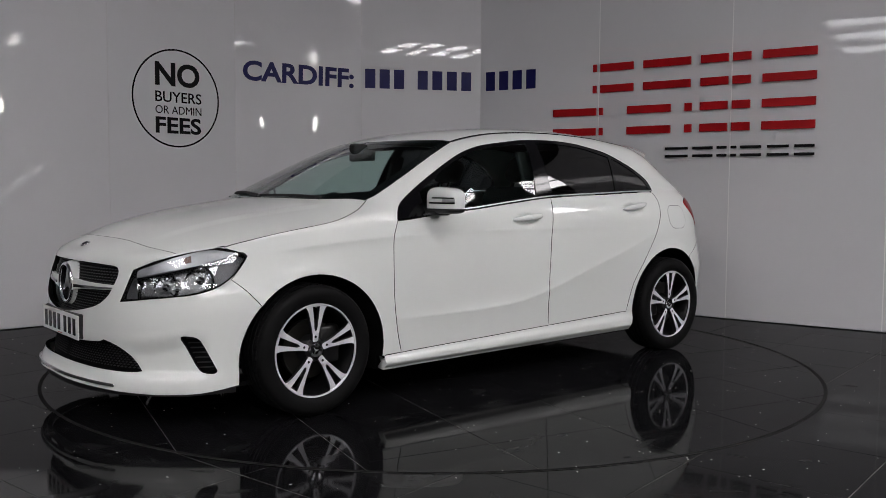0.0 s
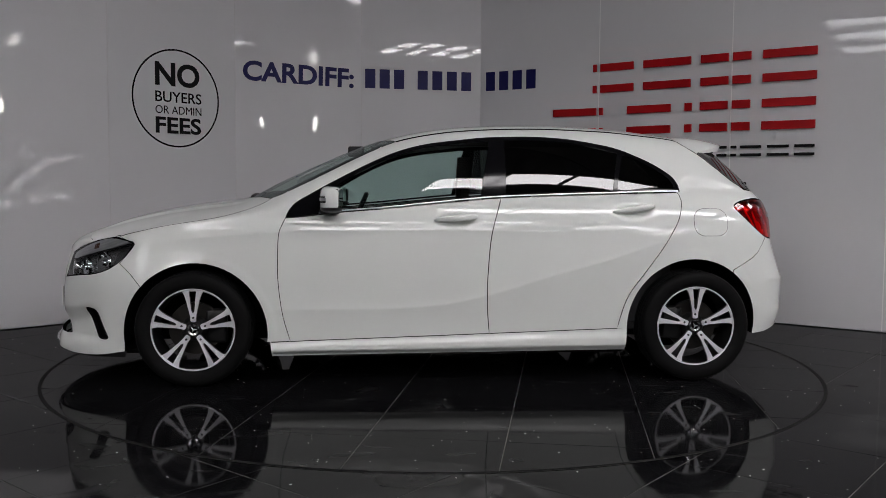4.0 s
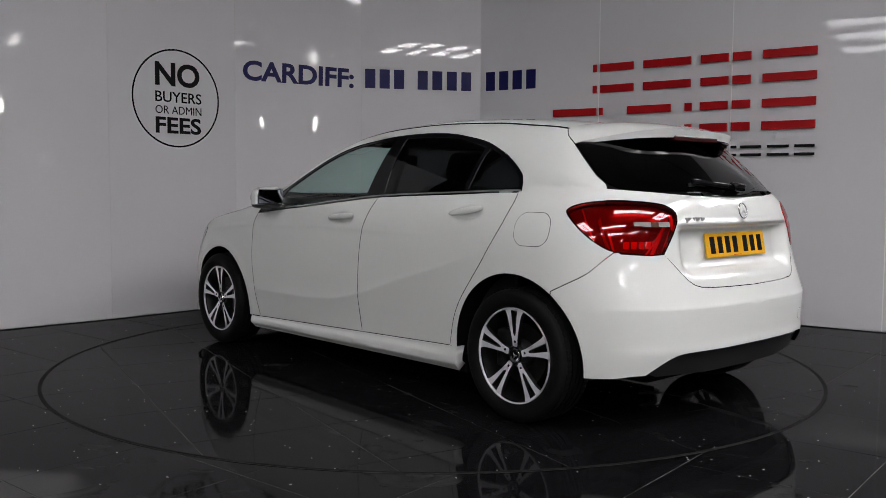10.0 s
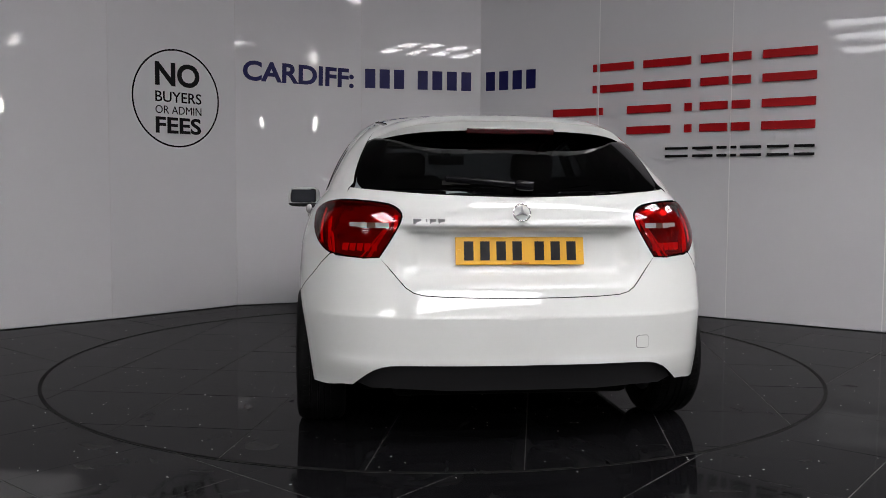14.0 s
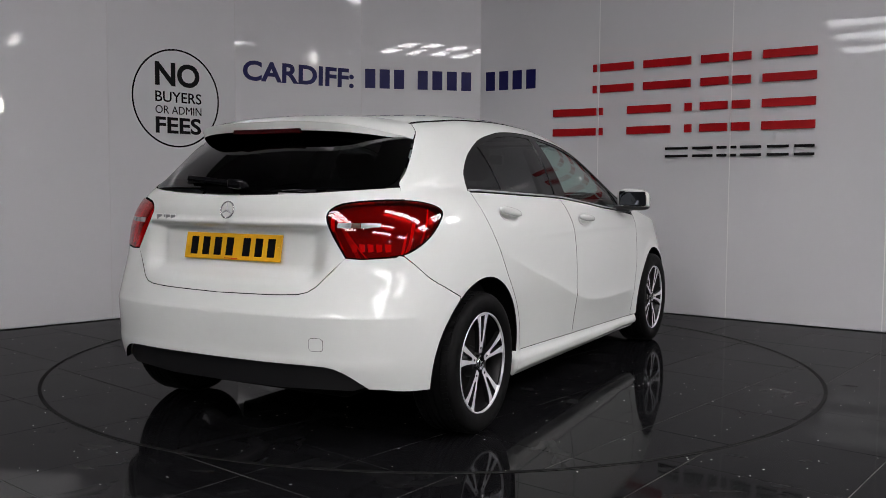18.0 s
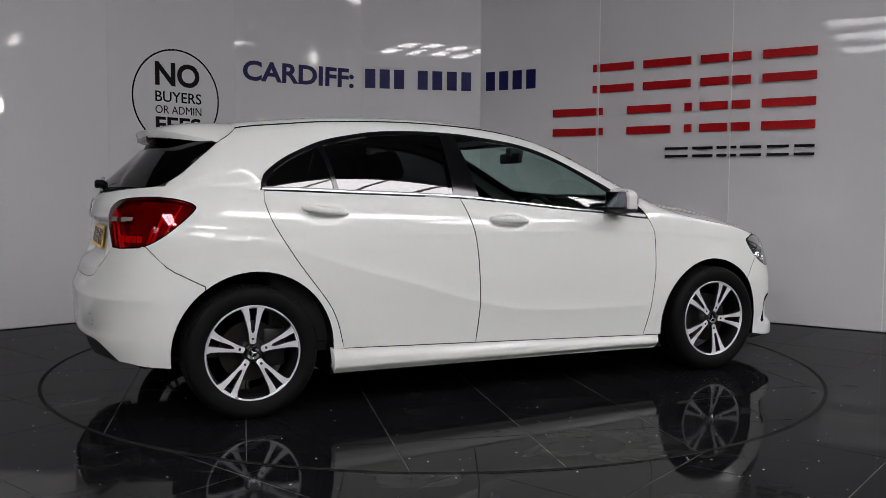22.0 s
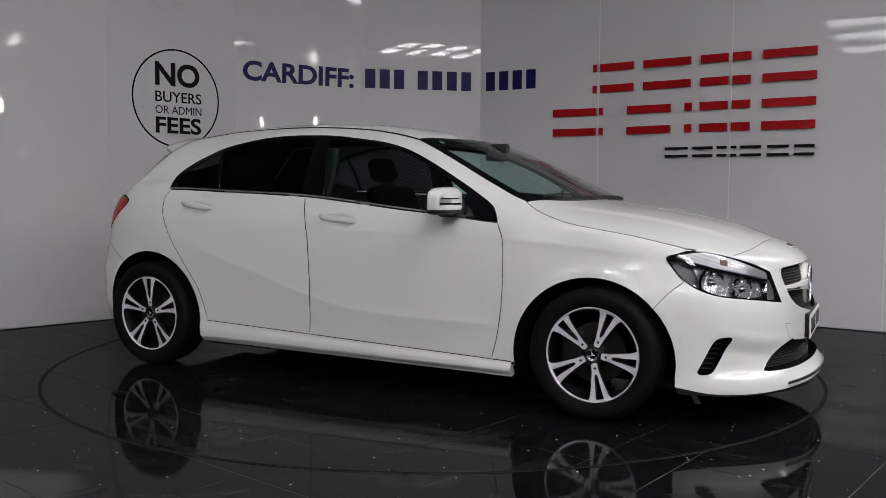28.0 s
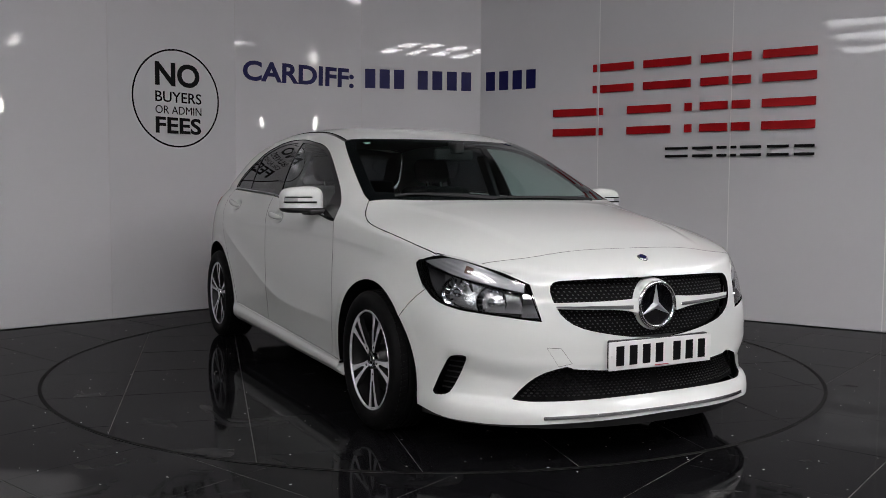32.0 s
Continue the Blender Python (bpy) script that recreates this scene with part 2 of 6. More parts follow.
def tile_piece(corners, inside):
    """The part of a square tile inside or outside the disc's rim."""
    rim = RING - 0.008 if inside else RING + 0.008
    cs = [Vector(c) for c in corners]
    d = [c.length for c in cs]
    mid = sum(cs, Vector((0, 0))) / 4
    if inside and min(d) > rim and mid.length > rim + 0.45:
        return None
    if not inside and max(d) < rim:
        return None
    pts, edges = list(cs), [(0, 1), (1, 2), (2, 3), (3, 0)]
    cut = max(d) > rim if inside else mid.length < rim + 0.45
    if cut:
        n, start = 180, len(pts)
        near = [k for k in range(n) if (Vector((rim * math.cos(2 * math.pi * k / n), rim * math.sin(2 * math.pi * k / n))) - mid).length < 0.65]
        idx = {}
        for k in near:
            idx[k] = len(pts)
            pts.append(Vector((rim * math.cos(2 * math.pi * k / n), rim * math.sin(2 * math.pi * k / n))))
        edges += [(idx[k], idx[(k + 1) % n]) for k in near if (k + 1) % n in idx]
    vs, _, fs, *_ = geometry.delaunay_2d_cdt(pts, edges, [], 0, 1e-5)
    ax, ay = (cs[1] - cs[0]).normalized(), (cs[3] - cs[0]).normalized()
    keep = []
    for f in fs:
        g = sum((vs[i] for i in f), Vector((0, 0))) / len(f)
        q = g - cs[0]
        if -1e-6 < q.dot(ax) < (cs[1] - cs[0]).length + 1e-6 and -1e-6 < q.dot(ay) < (cs[3] - cs[0]).length + 1e-6 and ((g.length < rim) == inside):
            keep.append(f)
    if not keep:
        return None
    lean = [LAY.uniform(-0.0016, 0.0016) for _ in range(2)]
    bm = bmesh.new()
    bv = {}
    for f in keep:
        for i in f:
            if i not in bv:
                bv[i] = bm.verts.new((vs[i].x, vs[i].y, lean[0] * (vs[i].x - mid.x) + lean[1] * (vs[i].y - mid.y)))
        bm.faces.new([bv[i] for i in f])
    bmesh.ops.dissolve_limit(bm, angle_limit=0.001, verts=bm.verts, edges=bm.edges)
    rim_e = [e for e in bm.edges if len(e.link_faces) == 1]
    r = bmesh.ops.extrude_edge_only(bm, edges=rim_e)
    bmesh.ops.translate(bm, vec=(0, 0, -0.012), verts=[v for v in r["geom"] if isinstance(v, bmesh.types.BMVert)])
    return bm


def tile_corners(i, j, angle, off_u, off_v, gap):
    u, v = Vector((math.cos(angle), math.sin(angle))), Vector((-math.sin(angle), math.cos(angle)))
    a0, a1, b0, b1 = i * TILE + off_u + gap, (i + 1) * TILE + off_u - gap, j * TILE + off_v + gap, (j + 1) * TILE + off_v - gap
    return [u * a0 + v * b0, u * a1 + v * b0, u * a1 + v * b1, u * a0 + v * b1]


floor = part("floor", box(-18, 18, -24, 6, -0.06, -0.0017), M_GROUT)
tagged(floor, "floor of polished black stone tiles with dark joints", "floor", kind="structure")
turntable = tagged(new("turntable"), "round turning platform tiled in polished black stone, flush with the floor", "turntable")
for i in range(-8, 8):
    for j in range(-8, 8):
        cs = tile_corners(i, j, A_DISC, 0.0, -0.03, 0.0022)
        if max(c.length for c in cs) > RING + 1.0:
            continue
        bm = tile_piece(cs, True)
        if bm:
            part("tile", bm, M_TILE, turntable)
bed = part("bed", lathe([(0.0, -0.05), (RING, -0.05), (RING, -0.0017), (0.0, -0.0017)], 96), M_GROUT, turntable)
bed.matrix_basis = pose(0, 0, 0, 90, 0, 0)
# flat strip coloured dark, standing in for the shade of an open gap
gap = part("rim_strip", lathe([(RING - 0.009, 0.0018), (RING + 0.009, 0.0018)], 192), M_RIM, turntable, "flat dark strip in place of the gap round the disc")
gap.matrix_basis = pose(0, 0, 0, 90, 0, 0)

far_v, far_f = [], []
for i in range(-30, 30):
    for j in range(-30, 30):
        cs = tile_corners(i, j, A_OUT, 0.743 - 2 * TILE + 0.02, -1.5 + 0.0, 0.0022)
        cx, cy = sum(c.x for c in cs) / 4, sum(c.y for c in cs) / 4
        if abs(cx) < 3.9 and -4.2 < cy < 3.0:
            bm = tile_piece(cs, False)
            if bm:
                part("tile", bm, M_TILE, floor)
        elif abs(cx) < 17.5 and -23.5 < cy < 5.5:
            k = len(far_v)
            far_v += [(c.x, c.y, 0) for c in cs]
            far_f.append((k, k + 1, k + 2, k + 3))
tagged(mesh_object("far_tiles", far_v, far_f, [M_TILE], parent=floor), kind="stuff")

# ---- hall roof with glazing and lamp tubes ----
tagged(part("ceiling", box(-18.2, 18.2, -24.2, 6.2, CEIL, CEIL + 0.2), M_ROOF), "dark sheet-metal hall roof", "ceiling", kind="structure")


def skylight(x, y, sx, sy, nx, ny, bar, turn=0.0, dim=False):
    """Roof glazing of nx by ny panes between bars."""
    ob = tagged(new("skylight"), "unseen bright roof glazing in a grey frame, lighting the hall", "skylight", "skylights of the hall", "structure")
    ob.matrix_basis = pose(x, y, CEIL, 0, 0, turn)
    px, py = (sx - bar) / nx, (sy - bar) / ny
    for i in range(nx):
        for j in range(ny):
            u, v = -sx / 2 + bar + i * px, -sy / 2 + bar + j * py
            part("pane", box(u, u + px - bar, v, v + py - bar, -0.03, -0.012), M_SKYDIM if dim else M_SKY, ob)
    for i in range(nx + 1):
        u = -sx / 2 + i * px
        part("frame", box(u, u + bar, -sy / 2, sy / 2, -0.06, 0), M_STEEL, ob)
    for j in range(ny + 1):
        v = -sy / 2 + j * py
        part("bar", box(-sx / 2, sx / 2, v, v + bar, -0.055, 0), M_STEEL, ob)
    return ob


for row in GLAZING:
    skylight(*row)


def tube_lamp(x, y, turn, length=1.5):
    ob = tagged(new("tube_lamp"), "twin fluorescent tube lamp under the hall roof", "ceiling lamp", "tube lamps")
    ob.matrix_basis = pose(x, y, CEIL, 0, 0, turn)
    h = length / 2
    part("body", box(-h, h, -0.07, 0.07, -0.06, 0, 0.008), M_STEEL, ob)
    for d in (-0.06, 0.06):
        bm = lathe([(0.0, 0.01 - h), (0.016, 0.01 - h), (0.016, h - 0.01), (0.0, h - 0.01)], 10)
        t = part("tube", bm, M_TUBE, ob)
        t.matrix_basis = pose(0, d, -0.078, 0, 0, 90)
    return ob


for x, y, a, n in ((11.4, -13.4, -52, 2.4), (15.1, -9.5, -38, 1.8), (15, -18, -52, 1.5), (-6, -15, 0, 1.5), (2, -17, 90, 1.5), (5, -20, 90, 1.5), (-2, -12, 90, 1.5)):
    tube_lamp(x, y, a, n)


def pendant_lamp(x, y, z):
    """High-bay lamp on a cord: bell shade with a long bright bulb below it."""
    ob = tagged(new("pendant_lamp"), "hanging hall lamp with a grey bell shade and bright bulb", "pendant lamp", "pendant lamps of the hall")
    ob.matrix_basis = pose(x, y, z)
    cord = part("cord", lathe([(0.006, 0.45), (0.006, CEIL - z)], 8), M_GAP, ob)
    shade = part("shade", lathe([(0.03, 0.46), (0.06, 0.40), (0.16, 0.26), (0.18, 0.16), (0.175, 0.16)], 28), M_STEEL, ob, smooth=True, angle=40)
    bulb = part("bulb", lathe([(0.0, -0.20), (0.05, -0.18), (0.075, -0.08), (0.07, 0.08), (0.04, 0.22), (0.0, 0.24)], 20), M_TUBE, ob, smooth=True)
    for q in (cord, shade, bulb):
        q.matrix_basis = pose(0, 0, 0, 90, 0, 0)
    return ob


for x, y in ((12.4, -14.6), (13.2, -8.8), (10.9, -15.5)):
    pendant_lamp(x, y, 3.2)

# ---- the car: x forward, y to its left, z up; origin between the axles ----
M_PAINT = plain("white_car_paint", (0.755, 0.775, 0.752), 0.35, coat=1.0, coat_rough=0.004, vary=0.012, vary_scale=2.0)
M_PAINT.node_tree.nodes["Principled BSDF"].inputs["Specular IOR Level"].default_value = 0.15
M_BLACKTRIM = plain("black_trim", (0.012, 0.012, 0.013), 0.45, bump=0.15, bump_scale=600)
M_GLOSSBLACK = plain("gloss_black", (0.004, 0.004, 0.005), 0.08, ior=1.38)
M_RUBBER = plain("tyre_rubber", (0.006, 0.006, 0.0062), 0.6, bump=0.2, bump_scale=300, vary=0.2, vary_scale=20)
M_RUBBER.node_tree.nodes["Principled BSDF"].inputs["Specular IOR Level"].default_value = 0.08
M_CHROME = plain("chrome", (0.85, 0.86, 0.88), 0.06, metal=1.0)
M_SATIN = plain("satin_silver", (0.50, 0.51, 0.52), 0.34, metal=0.8)
M_ALLOY = plain("machined_alloy", (0.86, 0.86, 0.90), 0.26, metal=0.3, coat=0.6, bump=0.1, bump_scale=500)
M_DISC = plain("brake_disc_steel", (0.045, 0.043, 0.04), 0.45, metal=1.0)
M_CABIN = plain("cabin_black", (0.012, 0.012, 0.013), 0.7, bump=0.2)
M_UNDER = plain("underbody_black", (0.006, 0.006, 0.006), 0.9)
M_UNDER.node_tree.nodes["Principled BSDF"].inputs["Specular IOR Level"].default_value = 0.05
M_GLASS = glass("clear_green_glass", (0.74, 0.88, 0.84))
M_DARKGLASS = glass("privacy_glass", (0.045, 0.045, 0.05))
M_TAILRED = plain("red_lens", (0.78, 0.02, 0.028), 0.12, coat=1.0, bump=0.6, bump_scale=90, vary=0.25, vary_scale=40)
M_LENS = glass("headlamp_lens", (0.93, 0.94, 0.95))

XF = pchip((0.14, 0.175, 0.205, 0.245, 0.30, 0.36, 0.47, 0.60, 0.70, 0.76, 0.82), (2.236, 2.236, 2.231, 2.214, 2.20, 2.195, 2.195, 2.19, 2.165, 2.12, 2.03))
XR = pchip((0.14, 0.26, 0.36, 0.45, 0.536, 0.548, 0.558, 0.62, 0.78, 0.89, 0.95, 1.00, 1.06), (-1.97, -2.005, -2.034, -2.041, -2.044, -2.044, -2.0395, -2.015, -1.965, -1.955, -1.94, -1.915, -1.865))
WZ = pchip((0.14, 0.18, 0.24, 0.30, 0.45, 0.60, 0.75, 0.85, 0.93, 1.0, 1.06), (0.862, 0.866, 0.870, 0.874, 0.884, 0.890, 0.886, 0.872, 0.845, 0.802, 0.745))
X0F, X0R = 1.30, -1.15
PF, QF, PR, QR = 2.7, 2.3, 4.0, 3.0


def smooth(a, b, x):
    t = np.clip((np.asarray(x, float) - a) / (b - a), 0, 1)
    return t * t * (3 - 2 * t)


CREASE = pchip((-1.25, -0.85, -0.54, -0.21, 0.08, 0.40, 0.9), (0.80, 0.667, 0.580, 0.481, 0.425, 0.408, 0.406))
UPLINE = pchip((-1.1, -0.48, 0.12, 0.76, 0.94, 1.27, 1.6), (0.825, 0.822, 0.826, 0.816, 0.810, 0.787, 0.755))


def width(x, z):
    """Half width of the body side, before the ends close in."""
    x, z = np.asarray(x, float), np.asarray(z, float)
    w = WZ(z)
    w = w * (1 - 0.05 * smooth(0.9, 1.7, x) * smooth(0.5, 0.78, z))
    # sharp rising crease low on the doors with a hollow above it
    u = z - CREASE(x)
    side = smooth(-1.32, -0.8, x) * (1 - smooth(0.7, 1.05, x))
    up, dn = np.maximum(u, 0), np.maximum(-u, 0)
    low = 0.0065 * (up / 0.10) * np.exp(1 - up / 0.10) + 0.012 * (1 - np.exp(-dn / 0.10))
    # sharp shoulder line from the front wing along the doors
    d = np.maximum(UPLINE(x) - z, 0)
    high = 0.0042 * (d / 0.05) * np.exp(1 - d / 0.05) * smooth(-1.0, -0.2, x) * (1 - smooth(1.35, 1.6, x))
    lip = 0.0
    for cx, cz, r in ((1.34, 0.28, 0.372), (-1.335, 0.305, 0.366)):
        lip = lip + 0.003 * smooth(r + 0.060, r + 0.020, np.hypot(x - cx, z - cz)) * smooth(0.2, 0.3, z)
    return w - side * low - high + lip


def shell_xy(a, z):
    """Plan outline at height z: a from -2 (tail middle) over -1..1 (side) to 2 (nose middle)."""
    a, z = np.asarray(a, float), np.asarray(z, float)
    f, r = np.clip(a - 1, 0, 1) * math.pi / 2, np.clip(-a - 1, 0, 1) * math.pi / 2
    x = np.clip(a, -1, 1) * (X0F - X0R) / 2 + (X0F + X0R) / 2
    x = x + np.sin(f) ** (2 / PF) * (XF(z) - X0F) + np.sin(r) ** (2 / PR) * (XR(z) - X0R)
    y = width(x, z) * np.cos(f) ** (2 / QF) * np.cos(r) ** (2 / QR)
    return x, y


def a_of_x(x, z):
    x, z = np.asarray(x, float), np.asarray(z, float)
    f = np.arcsin(np.clip((x - X0F) / (XF(z) - X0F), 0, 1) ** (PF / 2))
    r = np.arcsin(np.clip((x - X0R) / (XR(z) - X0R), 0, 1) ** (PR / 2))
    m = (np.clip(x, X0R, X0F) - (X0F + X0R) / 2) / ((X0F - X0R) / 2)
    return m + (f - r) * 2 / math.pi


def a_of_y(y, z, front):
    """From the distance off the middle, at the nose or the tail."""
    lo, hi = np.full(np.shape(y), 1.0), np.full(np.shape(y), 2.0)
    sgn = 1 if front else -1
    for _ in range(40):
        mid = (lo + hi) / 2
        yy = shell_xy(sgn * mid, z)[1]
        big = yy > y
        lo, hi = np.where(big, mid, lo), np.where(big, hi, mid)
    return sgn * (lo + hi) / 2


def shell_g(P):
    x, y, z = P[:, 0], np.abs(P[:, 1]), P[:, 2]
    f = np.clip((x - X0F) / (XF(z) - X0F), 0, None) ** PF
    r = np.clip((x - X0R) / (XR(z) - X0R), 0, None) ** PR
    q = np.where(x > 0, QF, QR)
    return f + r + (y / width(x, z)) ** q


def shell_normal(P):
    e = 4e-3
    g = np.stack([(shell_g(P + d) - shell_g(P - d)) for d in np.eye(3) * e], 1)
    return g / np.maximum(np.linalg.norm(g, axis=1, keepdims=True), 1e-9)


# shoulder line, where the side turns in to bonnet, glass and roof
ZB = pchip((-2.0, -1.85, -1.6, -1.28, -0.8, -0.28, 0.06, 0.35, 0.6, 0.88, 1.02, 1.17, 1.43, 1.6, 1.75, 1.9, 2.05, 2.2),
           (1.02, 1.025, 1.035, 1.037, 1.023, 1.003, 0.973, 0.943, 0.922, 0.892, 0.888, 0.868, 0.835, 0.808, 0.778, 0.752, 0.724, 0.702))
ZC = pchip((-1.93, -1.86, -1.75, -1.66, -1.58, -1.4, -1.2, -0.9, -0.5, -0.2, 0.1, 0.35, 0.55, 0.75, 0.95, 1.10, 1.16, 1.33, 1.51, 1.69, 1.86, 2.03, 2.12, 2.20),
           (1.03, 1.09, 1.19, 1.275, 1.335, 1.368, 1.392, 1.418, 1.430, 1.422, 1.392, 1.335, 1.265, 1.178, 1.085, 1.005, 0.985, 0.962, 0.935, 0.898, 0.852, 0.797, 0.756, 0.706))
YR = pchip((-1.95, -1.80, -1.64, -1.42, -1.3, -0.9, -0.5, 0.13, 0.43, 0.61, 0.85, 1.0, 1.2, 1.6, 1.9, 2.1, 2.2),
           (0.50, 0.56, 0.60, 0.575, 0.56, 0.575, 0.585, 0.605, 0.635, 0.665, 0.70, 0.71, 0.69, 0.62, 0.50, 0.30, 0.15))
ZR = pchip((-1.95, -1.80, -1.72, -1.64, -1.53, -1.42, -1.3, -1.1, -0.9, -0.5, -0.05, 0.13, 0.28, 0.43, 0.61, 0.73, 0.85, 0.98, 1.05, 1.2, 1.6, 1.9, 2.1, 2.2),
           (1.02, 1.035, 1.06, 1.10, 1.19, 1.275, 1.33, 1.357, 1.378, 1.392, 1.372, 1.345, 1.308, 1.252, 1.160, 1.095, 1.035, 0.975, 0.955, 0.925, 0.860, 0.797, 0.742, 0.705))
KNOT = np.array([0, 0, 0, 0, 1 / 3, 2 / 3, 1, 1, 1, 1], float)


def bspline6(v):
    v = np.clip(np.asarray(v, float), 0, 1 - 1e-9)
    N = [((KNOT[i] <= v) & (v < KNOT[i + 1])).astype(float) for i in range(9)]
    for p in (1, 2, 3):
        N = [((v - KNOT[i]) / (KNOT[i + p] - KNOT[i]) * N[i] if KNOT[i + p] > KNOT[i] else 0)
             + ((KNOT[i + p + 1] - v) / (KNOT[i + p + 1] - KNOT[i + 1]) * N[i + 1] if KNOT[i + p + 1] > KNOT[i + 1] else 0) for i in range(9 - p)]
    return N


def top_yz(x, v):
    """Upper body section at x: v from 0 at the shoulder to 1 at the middle line."""
    x, v = np.asarray(x, float), np.asarray(v, float)
    zb, zc, yr, zr = ZB(x), ZC(x), YR(x), ZR(x)
    yb = shell_xy(a_of_x(x, zb), zb)[1]
    yr = np.minimum(yr, yb * 0.9)
    zc = np.maximum(zc, zb + 0.001)
    g = smooth(1.15, 0.7, x) * smooth(-1.75, -1.4, x)
    ys = [yb, yb - (yb - yr) * (0.03 + 0.20 * g), yr + (yb - yr) * 0.20 + 0.01 * g, yr - 0.09 * yr / 0.6, yr * 0.45, 0 * yb]
    zs = [zb, zb + (zr - zb) * (0.38 + 0.1 * (1 - g)), zr - (zr - zb) * 0.10, zr + (zc - zr) * 0.62, zc, zc]
    N = bspline6(v)
    return sum(n * q for n, q in zip(N, ys)), sum(n * q for n, q in zip(N, zs))


def v_of(x, val, which):
    """v at which the section at x passes height val (which=1) or half width val (which=0)."""
    x, val = np.asarray(x, float), np.asarray(val, float)
    lo, hi = np.zeros(np.shape(x)), np.ones(np.shape(x))
    for _ in range(40):
        mid = (lo + hi) / 2
        q = top_yz(x, mid)[which]
        go = (q < val) if which else (q > val)
        lo, hi = np.where(go, mid, lo), np.where(go, hi, mid)
    return (lo + hi) / 2


def top_normal(x, v):
    e = 0.006
    x, v = np.asarray(x, float), np.asarray(v, float)
    v0, v1 = np.clip(v - 0.01, 0, 1), np.clip(v + 0.01, 0, 1)
    dv = np.stack([0 * x, *(np.array(top_yz(x, v1)) - np.array(top_yz(x, v0)))], 1)
    dx = np.stack([0 * x + 2 * e, *(np.array(top_yz(x + e, v)) - np.array(top_yz(x - e, v)))], 1)
    n = np.cross(dx, dv)
    n /= np.maximum(np.linalg.norm(n, axis=1, keepdims=True), 1e-9)
    return n * np.sign(n[:, 2:3] + n[:, 1:2] + 1e-9)


def curve(pts, step=0.03):
    """Catmull-Rom through the points, sampled."""
    p = [np.array(q, float) for q in pts]
    if len(p) == 2:
        n = max(1, int(np.linalg.norm(p[1] - p[0]) / step))
        return [p[0] + (p[1] - p[0]) * i / n for i in range(n)] + [p[1]]
    p = [2 * p[0] - p[1]] + p + [2 * p[-1] - p[-2]]
    out = []
    for i in range(1, len(p) - 2):
        n = max(2, int(np.linalg.norm(p[i + 1] - p[i]) / step))
        for k in range(n):
            t = k / n
            out.append(0.5 * (2 * p[i] + (p[i + 1] - p[i - 1]) * t + (2 * p[i - 1] - 5 * p[i] + 4 * p[i + 1] - p[i + 2]) * t * t
                              + (3 * p[i] - p[i - 1] - 3 * p[i + 1] + p[i + 2]) * t**3))
    return out + [p[-2]]


def outline(*curves):
    out = []
    for c in curves:
        for q in c:
            if not out or np.linalg.norm(np.array(q) - out[-1]) > 1e-4:
                out.append(np.array(q, float))
    if np.linalg.norm(out[0] - out[-1]) < 1e-4:
        out.pop()
    return out


def shrink(poly, d):
    """Draw a closed outline in by d."""
    P = np.array(poly)
    area = 0.5 * np.sum(P[:, 0] * np.roll(P[:, 1], -1) - np.roll(P[:, 0], -1) * P[:, 1])
    a, b = P - np.roll(P, 1, 0), np.roll(P, -1, 0) - P
    a /= np.maximum(np.linalg.norm(a, axis=1, keepdims=True), 1e-9)
    b /= np.maximum(np.linalg.norm(b, axis=1, keepdims=True), 1e-9)
    n = np.stack([-(a[:, 1] + b[:, 1]), a[:, 0] + b[:, 0]], 1)
    n /= np.maximum(np.linalg.norm(n, axis=1, keepdims=True), 0.35)
    return list(P + n * d * np.sign(area))


